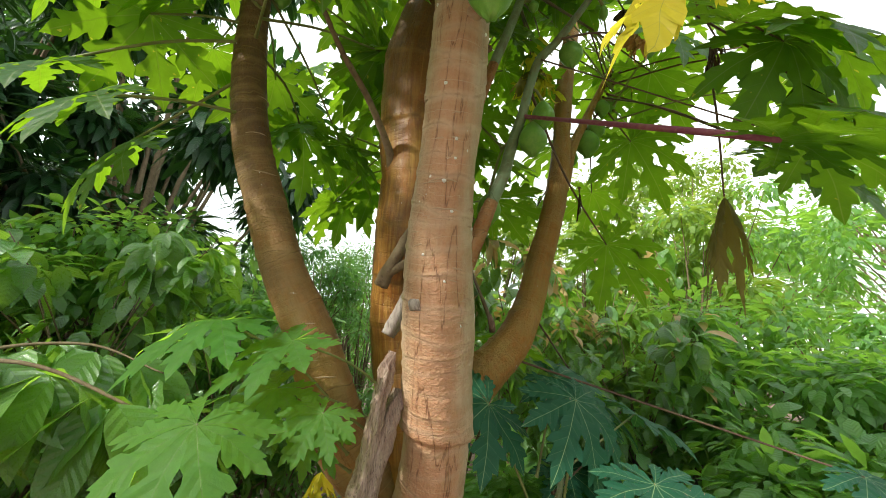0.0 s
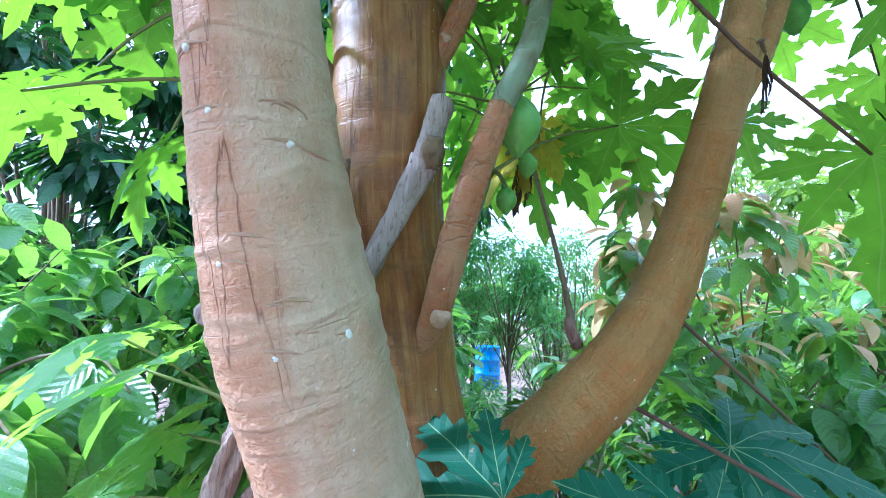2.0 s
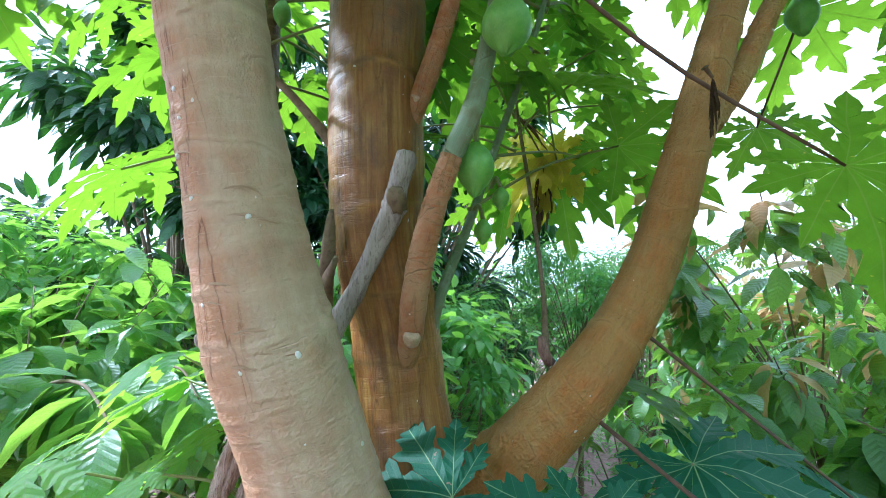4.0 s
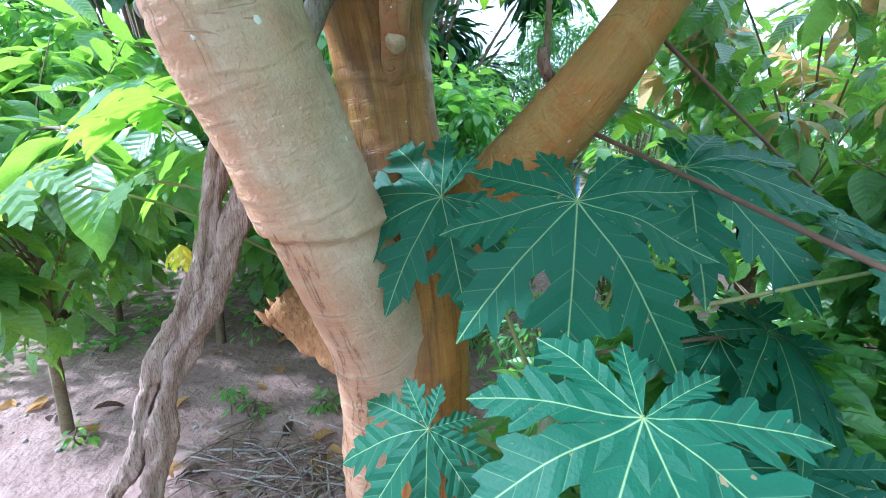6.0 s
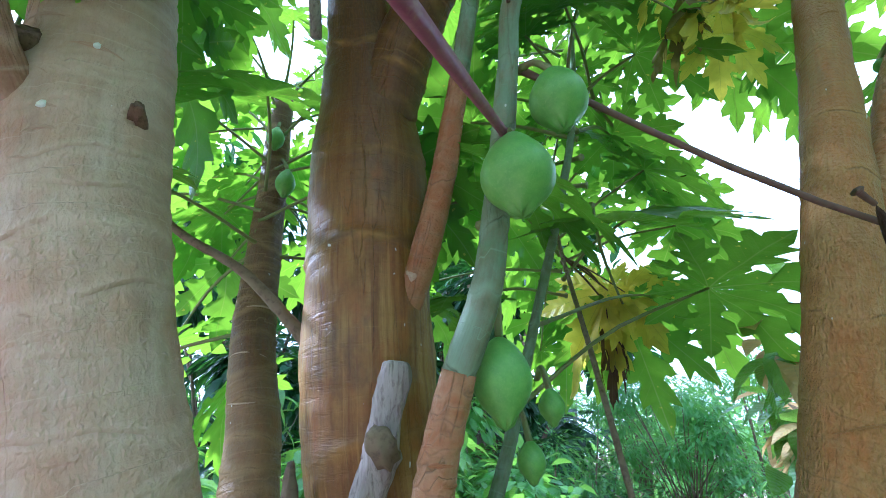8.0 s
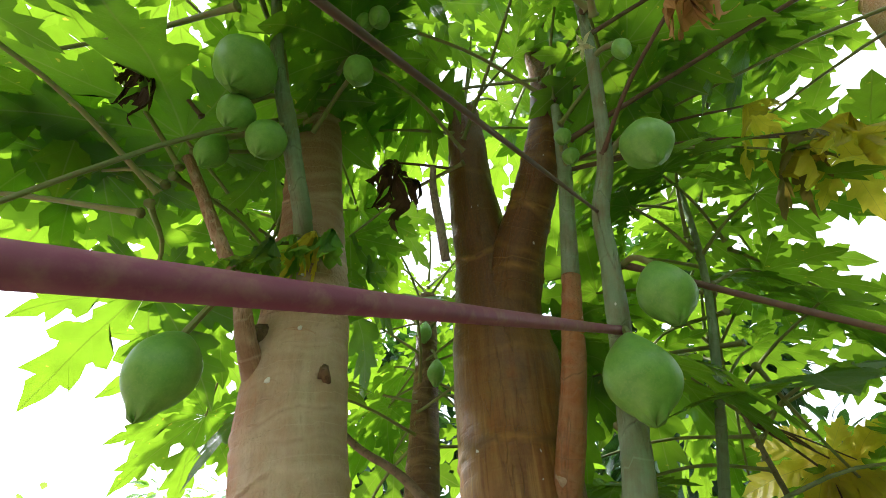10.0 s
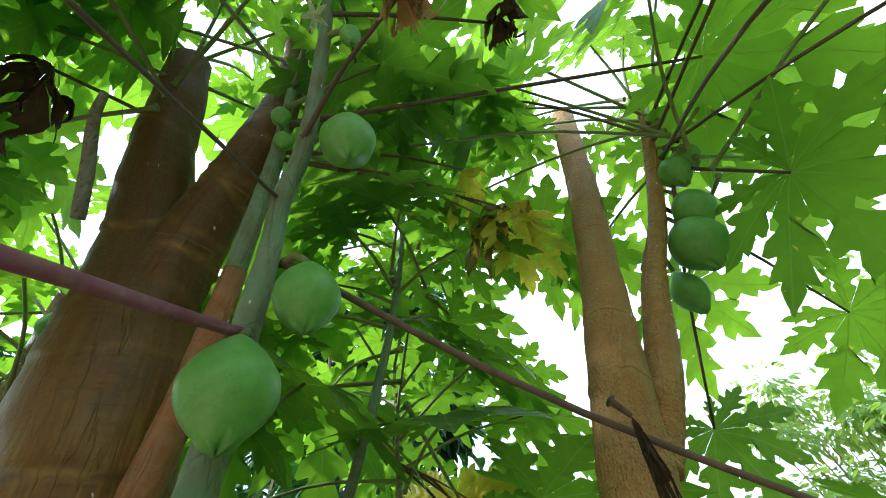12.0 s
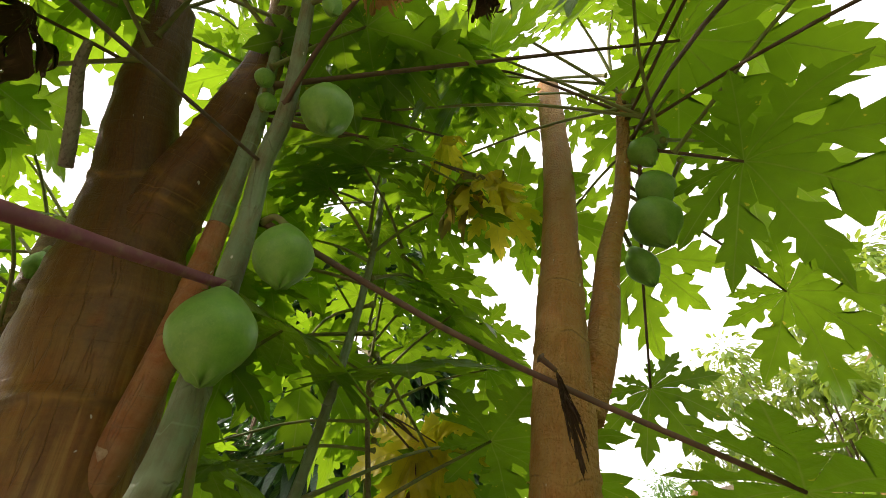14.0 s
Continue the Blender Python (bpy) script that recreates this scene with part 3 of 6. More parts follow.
# ---- the papaya tree ----
papaya = thing("papaya_tree", "many-stemmed papaya tree with ringed bark, green fruit and lobed leaves", "tree")

FRONT = [(-0.29, 1.362, 0.05, 0.103), (-0.285, 1.358, 0.45, 0.098), (-0.247, 1.335, 0.80, 0.101), (-0.188, 1.20, 1.10, 0.086), (-0.177, 1.115, 1.30, 0.085), (-0.170, 1.05, 1.45, 0.087), (-0.168, 1.0, 1.6, 0.078), (-0.146, 0.937, 1.8, 0.067),
         (-0.124, 0.88, 2.0, 0.0665), (-0.109, 0.848, 2.2, 0.063), (-0.095, 0.80, 2.45, 0.054), (-0.04, 0.755, 2.7, 0.048), (0.02, 0.72, 3.0, 0.036)]
BASE = [(-0.24, 1.42, -0.15, 0.175), (-0.24, 1.42, 0.1, 0.150), (-0.245, 1.415, 0.5, 0.136), (-0.25, 1.41, 0.8, 0.132), (-0.285, 1.40, 1.1, 0.118), (-0.328, 1.40, 1.3, 0.106),
        (-0.34, 1.37, 1.5, 0.106), (-0.318, 1.303, 1.7, 0.109), (-0.302, 1.275, 1.9, 0.112), (-0.312, 1.265, 2.1, 0.115), (-0.30, 1.25, 2.3, 0.116), (-0.25, 1.215, 2.5, 0.085), (-0.16, 1.16, 2.68, 0.062), (-0.06, 1.12, 2.95, 0.045)]
LEFT = [(-0.36, 1.36, 0.93, 0.09), (-0.477, 1.274, 1.10, 0.086), (-0.530, 1.244, 1.25, 0.079), (-0.584, 1.215, 1.4, 0.072), (-0.670, 1.163, 1.6, 0.0625), (-0.745, 1.150, 1.8, 0.060),
        (-0.80, 1.122, 2.0, 0.056), (-0.83, 1.11, 2.25, 0.050), (-0.83, 1.10, 2.5, 0.042), (-0.80, 1.08, 2.85, 0.034)]
RIGHT = [(-0.25, 1.47, 0.98, 0.10), (-0.21, 1.535, 1.13, 0.090), (-0.109, 1.572, 1.25, 0.078), (0.017, 1.618, 1.4, 0.066), (0.082, 1.693, 1.55, 0.056), (0.118, 1.757, 1.7, 0.053), (0.172, 1.79, 1.9, 0.048),
         (0.21, 1.845, 2.1, 0.046), (0.235, 1.925, 2.3, 0.041), (0.265, 2.05, 2.6, 0.042), (0.30, 2.15, 2.9, 0.042), (0.355, 2.225, 3.25, 0.039)]
FORK = [(-0.255, 1.255, 2.38, 0.075), (-0.16, 1.275, 2.52, 0.062), (-0.03, 1.31, 2.68, 0.048), (0.06, 1.32, 2.9, 0.034), (0.09, 1.30, 3.1, 0.024)]
RIGHT_SHOOT = [(0.195, 1.86, 1.98, 0.030), (0.245, 1.94, 2.12, 0.030), (0.30, 2.05, 2.34, 0.025), (0.375, 2.13, 2.52, 0.021), (0.46, 2.15, 2.70, 0.018), (0.53, 2.14, 2.85, 0.012)]
GREEN_LOW = [(-0.31, 1.385, 1.35, 0.012), (-0.218, 1.338, 1.465, 0.025), (-0.165, 1.308, 1.54, 0.027), (-0.125, 1.298, 1.64, 0.027), (-0.090, 1.299, 1.735, 0.024), (-0.058, 1.312, 1.83, 0.022)]
GREEN_SHOOT = [(-0.060, 1.311, 1.825, 0.0218), (-0.022, 1.337, 1.93, 0.021), (0.005, 1.345, 2.04, 0.019), (0.036, 1.344, 2.14, 0.017), (0.064, 1.346, 2.26, 0.0155), (0.095, 1.340, 2.35, 0.015),
               (0.160, 1.340, 2.425, 0.0135), (0.275, 1.305, 2.57, 0.0105), (0.35, 1.27, 2.68, 0.007)]
RUST_SHOOT = [(-0.275, 1.295, 1.84, 0.010), (-0.187, 1.318, 2.02, 0.024), (-0.125, 1.33, 2.16, 0.022), (-0.085, 1.334, 2.27, 0.020), (-0.06, 1.335, 2.34, 0.0175)]
RUST_TOP = [(-0.061, 1.335, 2.338, 0.0172), (0.0, 1.335, 2.50, 0.016), (0.03, 1.335, 2.59, 0.015), (0.09, 1.32, 2.75, 0.010)]
FRONT_SHOOT = [(-0.11, 0.815, 2.33, 0.020), (-0.055, 0.815, 2.345, 0.018), (0.01, 0.815, 2.36, 0.017), (0.07, 0.80, 2.40, 0.016), (0.127, 0.775, 2.47, 0.016), (0.19, 0.735, 2.57, 0.013), (0.30, 0.71, 2.70, 0.008)]
LEFT_SHOOT = [(-0.13, 0.82, 2.06, 0.024), (-0.05, 0.79, 2.12, 0.016), (-0.015, 0.76, 2.19, 0.0125), (0.02, 0.69, 2.29, 0.011), (0.06, 0.60, 2.42, 0.009)]
FRONT_FORK = [(-0.10, 0.82, 2.32, 0.03), (-0.16, 0.77, 2.45, 0.024), (-0.25, 0.70, 2.65, 0.018), (-0.33, 0.62, 2.92, 0.010)]
THIN_SHOOT = [(-0.057, 1.585, 1.45, 0.009), (-0.13, 1.66, 1.62, 0.006), (-0.27, 1.77, 1.93, 0.0065), (-0.436, 1.896, 2.265, 0.006), (-0.53, 1.98, 2.5, 0.005)]
BACK_SHOOT = [(-0.30, 1.45, 1.35, 0.014), (-0.26, 1.435, 1.541, 0.014), (-0.25, 1.52, 1.762, 0.0125), (-0.25, 1.61, 1.995, 0.0105), (-0.20, 1.67, 2.235, 0.010), (-0.15, 1.72, 2.5, 0.009), (-0.16, 1.80, 2.9, 0.008), (-0.20, 1.88, 3.3, 0.006)]
SIDE_TWIG = [(-0.36, 1.20, 1.90, 0.016), (-0.365, 1.150, 1.955, 0.012), (-0.401, 1.054, 2.054, 0.0095), (-0.44, 0.944, 2.123, 0.008), (-0.47, 0.86, 2.20, 0.006)]
LOW_SHOOT = [(0.02, 1.50, 0.05, 0.016), (0.06, 1.49, 0.45, 0.014), (0.10, 1.475, 0.75, 0.013), (0.15, 1.46, 0.92, 0.011), (0.17, 1.45, 1.02, 0.007)]

def collar(skin):
    """The swollen rim where the front stem joins the trunk, with a frayed lower edge."""
    def f(a, v):
        q = v - 1.165 - 0.03 * math.cos(a - 1.2) - 0.006 * noise.noise((6 * math.cos(a), 6 * math.sin(a), 0))
        lip = 0.012 * math.exp(-q / 0.10) if q > 0 else 0.012 * math.exp(-(q / 0.006) ** 2)
        fray = 0.006 * max(0.0, noise.noise((14 * math.cos(a), 14 * math.sin(a), 50 * v))) * math.exp(-(q / 0.02) ** 2) * (math.cos(a - 3.6) > 0.4)
        return skin(a, v) + lip + fray
    return f


STEMS = {}
for key, rows, mat, sides, gap, oval, size, label in (
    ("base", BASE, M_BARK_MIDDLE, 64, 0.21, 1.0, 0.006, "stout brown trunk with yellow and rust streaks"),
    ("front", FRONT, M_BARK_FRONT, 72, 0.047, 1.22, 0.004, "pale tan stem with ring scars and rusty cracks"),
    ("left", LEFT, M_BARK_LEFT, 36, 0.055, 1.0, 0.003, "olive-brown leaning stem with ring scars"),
    ("right", RIGHT, M_BARK_SIDE, 40, 0.10, 1.0, 0.003, "orange-brown curved leaning stem"),
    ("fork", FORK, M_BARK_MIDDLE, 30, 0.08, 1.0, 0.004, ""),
    ("right_shoot", RIGHT_SHOOT, M_BARK_SIDE, 16, 0.05, 1.0, 0.001, ""),
    ("green_low", GREEN_LOW, M_BARK_RUST, 20, 0.03, 1.0, 0.002, "rough rust-coloured foot of a shoot"),
    ("green", GREEN_SHOOT, M_BARK_GREEN, 18, 0.085, 1.0, 0.001, "slim green fruit-bearing shoot"),
    ("rust", RUST_SHOOT, M_BARK_RUST, 16, 0.05, 1.0, 0.002, "slim rust-coloured shoot"),
    ("rust_top", RUST_TOP, M_BARK_GREEN, 16, 0.06, 1.0, 0.001, "slim green shoot"),
    ("front_shoot", FRONT_SHOOT, M_BARK_GREEN, 14, 0.05, 1.0, 0.001, "slim green fruit-bearing shoot"),
    ("left_shoot", LEFT_SHOOT, M_BARK_FRONT, 14, 0.05, 1.0, 0.001, ""),
    ("front_fork", FRONT_FORK, M_BARK_GREEN, 14, 0.05, 1.0, 0.001, ""),
    ("thin_shoot", THIN_SHOOT, M_TWIG, 9, 0.07, 1.0, 0.0, "thin brown shoot"),
    ("back_shoot", BACK_SHOOT, M_BARK_GREEN, 10, 0.06, 1.0, 0.0, "thin grey-green shoot"),
    ("side_twig", SIDE_TWIG, M_TWIG, 9, 0.05, 1.0, 0.0, "thin brown side twig"),
    ("low_shoot", LOW_SHOOT, M_BARK_GREEN, 10, 0.05, 1.0, 0.0, "low green shoot"),
):
    total = sum((Vector(a[:3]) - Vector(b[:3])).length for a, b in zip(rows, rows[1:]))
    k = len(STEMS)
    skin = collar(lumps(k + 1, size)) if key == "front" else lumps(k + 1, size)
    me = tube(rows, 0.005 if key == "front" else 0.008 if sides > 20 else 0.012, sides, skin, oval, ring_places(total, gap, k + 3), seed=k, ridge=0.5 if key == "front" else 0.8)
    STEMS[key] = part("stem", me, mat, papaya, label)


# leaf scars: low curved folds in the skin of a stem, some with a white bud mark
def on_skin(rows, height, a, oval, up):
    """The place on a stem at a height z, an angle round it, and its outward direction."""
    for p, q in zip(rows, rows[1:]):
        if p[2] <= height + up <= q[2]:
            f = (height + up - p[2]) / (q[2] - p[2])
            d = Vector((-math.cos(a), -math.sin(a), 0))
            r0 = (p[3] + (q[3] - p[3]) * f) * (1 + (oval - 1) * d.y * d.y)
            return Vector(p[:3]).lerp(Vector(q[:3]), f) + d * r0, d
    return None, None


def fold(rows, height, a0, wide, tall, thick, mat, oval=1.0, name="leaf_scar", flat=1.0):
    pts = []
    for k in range(11):
        s = k / 5 - 1
        p, d = on_skin(rows, height, a0 + wide * s, oval, tall * (1 - s * s))
        if p is None:
            return
        pts.append((*(p + d * (0.2 * thick - 0.0015)), thick * flat * (1.05 - abs(s)) ** 0.7 + 0.0003))
    part(name, tube(pts, 0.004, 7), mat, papaya)


marks = random.Random(31)
h = 1.27
while h < 2.4:
    a0 = radians(marks.choice((85, 100, 140, 160, 175, 120, 60)) + marks.uniform(-14, 14))
    wide = marks.uniform(0.2, 0.6)
    lift = marks.uniform(0.004, 0.012)
    fold(FRONT, h, a0, wide, lift, 0.0032, M_BARK_FRONT, 1.22, flat=0.8)
    fold(FRONT, h + 0.002, a0 + marks.uniform(-0.5, 0.5), wide * 0.8, marks.uniform(-0.4, 1.0) * lift, 0.0020, M_BARK_FRONT, 1.22)
    p, d = on_skin(FRONT, h, a0, 1.22, 0.004)
    if marks.random() < 0.4:
        s = marks.uniform(0.003, 0.0055)
        part("bud_mark", tube([(*(p - d * 0.004), s), (*(p + d * 0.0015), s), (*(p + d * 0.003), s * 0.5)], 0.003, 8, lumps(h, 0.002)), M_LICHEN, papaya)
    h += marks.uniform(0.014, 0.034)
for height in (1.2, 1.27, 1.33, 1.42, 1.5, 1.62, 1.7, 1.86, 1.97, 2.1):
    fold(LEFT, height, radians(marks.uniform(90, 190)), marks.uniform(0.5, 1.2), marks.uniform(-0.008, 0.01), 0.0022, M_SCAR)
for height in (1.45, 1.56, 1.75, 1.95, 2.12, 2.3, 2.5, 2.7):
    fold(RIGHT, height, radians(marks.uniform(120, 240)), marks.uniform(0.6, 1.3), marks.uniform(-0.006, 0.008), 0.0022, M_BARK_SIDE)
h = 1.50
while h < 1.74:
    fold(GREEN_LOW, h, radians(marks.uniform(140, 200)), 1.3, marks.uniform(-0.004, 0.004), 0.0035, M_BARK_RUST)
    h += 0.016

# leaf shapes, shared by all leaves of a kind
SHAPES = [papaya_leaf_mesh(s, droop=d) for s, d in ((1, 0.15), (2, 0.3), (3, 0.4), (4, 0.22), (5, 0.5), (6, 0.35), (7, 0.28))]
GREEN = [with_material(papaya_leaf_mesh(20 + s, droop=d, edge=LOBE_OPEN), M_LEAF) for s, d in ((1, 0.15), (2, 0.3), (3, 0.42), (4, 0.22), (5, 0.5), (6, 0.35), (7, 0.28))]
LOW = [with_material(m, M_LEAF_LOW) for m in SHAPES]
YOUNG = [with_material(m, M_LEAF_YOUNG) for m in SHAPES]
YELLOW = [with_material(m, M_LEAF_YELLOW) for m in SHAPES]
HANG = [papaya_leaf_mesh(s, droop=0.3, hang=h, crumple=c) for s, h, c in ((11, 0.88, 0.12), (12, 0.8, 0.3), (13, 0.7, 0.16), (14, 0.62, 0.5), (15, 0.82, 0.9))]


def papaya_leaf(start, base, tip, kind, k, r0=0.006, stalk=None, up=(0, 0, 1), size=None, sag=0.06, label="", r1=None):
    """A leaf of the tree with its stalk as a sub-part."""
    ob = part("leaf", kind[k % len(kind)], None, papaya, label)
    ob.matrix_basis = aim(base, tip, up, size)
    st = part("petiole", petiole_mesh(start, base, r0, r1 or r0 * 0.6, sag, k, 0.0 if sag == 0.0 else 0.03), stalk or M_PETIOLE, ob)
    st.matrix_parent_inverse = ob.matrix_basis.inverted()
    return ob


# big leaves low beside the trunk, shade in their colour: where the stalk starts, blade base, tip, upper side
LOW_LEAVES = [
    ((0.12, 1.47, 0.80), (-0.055, 1.335, 1.212), (-0.145, 1.17, 1.13), (0.62, -0.35, 0.75), 0.25),
    ((0.16, 1.47, 0.86), (0.199, 1.372, 1.235), (0.30, 1.24, 1.05), (0.42, -0.50, 0.75), 0.25),
    ((0.12, 1.47, 0.78), (0.377, 1.264, 1.054), (0.43, 1.06, 0.96), (0.12, -0.35, 0.9), 0.235),
    ((0.05, 1.44, 0.70), (0.092, 1.21, 0.885), (0.10, 1.03, 0.78), (0.35, -0.3, 0.9), 0.165),
    ((0.10, 1.60, 0.95), (0.179, 1.706, 1.271), (0.47, 1.66, 1.17), (0.1, -0.45, 0.9), 0.28),
    ((0.10, 1.55, 0.60), (0.42, 1.70, 0.80), (0.52, 1.50, 0.66), (0.1, -0.4, 0.9), 0.25),
    ((0.05, 1.60, 0.60), (0.24, 1.85, 0.92), (0.40, 1.72, 0.80), (0.1, -0.4, 0.9), 0.25),
]
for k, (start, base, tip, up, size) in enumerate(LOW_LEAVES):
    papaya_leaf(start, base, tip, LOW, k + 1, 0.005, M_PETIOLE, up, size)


# crowns of leaves round the tops of the stems
def crown(top, count, seed, reach=(0.35, 0.6), size=(0.26, 0.36), low=0.5, turn=(0, 360), kind=None, down=0.55):
    """Leaves in a spiral below a stem's top; low: metres of stem that carry them."""
    r = random.Random(seed)
    for k in range(count):
        f = (k + 0.5) / count
        a = radians(turn[0] + (turn[1] - turn[0]) * ((k * 0.382 + r.uniform(-0.04, 0.04)) % 1.0))
        rise = radians(62 - 70 * f + r.uniform(-10, 10))
        ln = r.uniform(*reach) * (0.45 + 0.55 * f)
        start = Vector(top) - Vector((0, 0, low * f))
        out = Vector((math.cos(a) * math.cos(rise), math.sin(a) * math.cos(rise), math.sin(rise)))
        base = start + out * ln
        flat = Vector((math.cos(a + r.uniform(-0.5, 0.5)), math.sin(a + r.uniform(-0.5, 0.5)), -down * r.uniform(0.4, 1.5)))
        s = r.uniform(*size) * (0.5 + 0.5 * min(1, 2 * f))
        if (-0.1 < base.x < 0.95 and -0.3 < base.y < 1.4 and base.z < 2.25) or (0.0 < base.x < 0.75 and 1.4 < base.y < 2.0 and base.z < 2.75) or (-0.35 < base.x < 0.15 and 0.95 < base.y < 1.32 and base.z < 2.95) or (-0.25 < base.x < 0.05 and 2.1 < base.y < 2.35 and base.z < 2.7):
            continue
        shape, up = r.randrange(7), (r.uniform(-0.3, 0.3), r.uniform(-0.3, 0.3), 1)
        if not (0.05 < base.x < 0.42 and 0.93 < base.y < 1.2 and base.z < 3.2):
            papaya_leaf(start, base, base + flat.normalized() * s, kind or GREEN, shape, 0.0055, None, up)


crown((0.02, 0.72, 3.0), 16, 1, low=0.45)
crown((-0.06, 1.12, 3.05), 14, 2, low=0.4)
crown((0.09, 1.30, 3.15), 12, 3, low=0.4)
crown((-0.80, 1.08, 2.95), 20, 4, low=0.7)
crown((0.53, 2.14, 2.92), 16, 5, low=0.45, reach=(0.45, 0.75), size=(0.28, 0.38))
crown((0.09, 1.32, 2.80), 9, 7, low=0.35)
crown((0.35, 1.27, 2.70), 6, 8, low=0.2)
crown((0.30, 0.71, 2.74), 8, 9, low=0.25)
crown((0.06, 0.60, 2.45), 8, 10, low=0.2, turn=(150, 330))
crown((-0.15, 1.72, 2.62), 15, 11, low=0.4, reach=(0.35, 0.65))
crown((-0.20, 1.88, 3.32), 20, 13, low=0.7, reach=(0.3, 0.6))
crown((-0.33, 0.62, 2.92), 14, 14, low=0.4)
crown((0.53, 2.14, 2.98), 5, 15, low=0.3, reach=(0.5, 0.85), size=(0.26, 0.34), turn=(190, 270), down=0.3)
crown((0.35, 1.27, 2.78), 4, 17, low=0.25, reach=(0.4, 0.7), size=(0.26, 0.34), turn=(-80, 60), down=1.1)
crown((-0.53, 1.98, 2.62), 16, 12, low=0.45, reach=(0.35, 0.65))

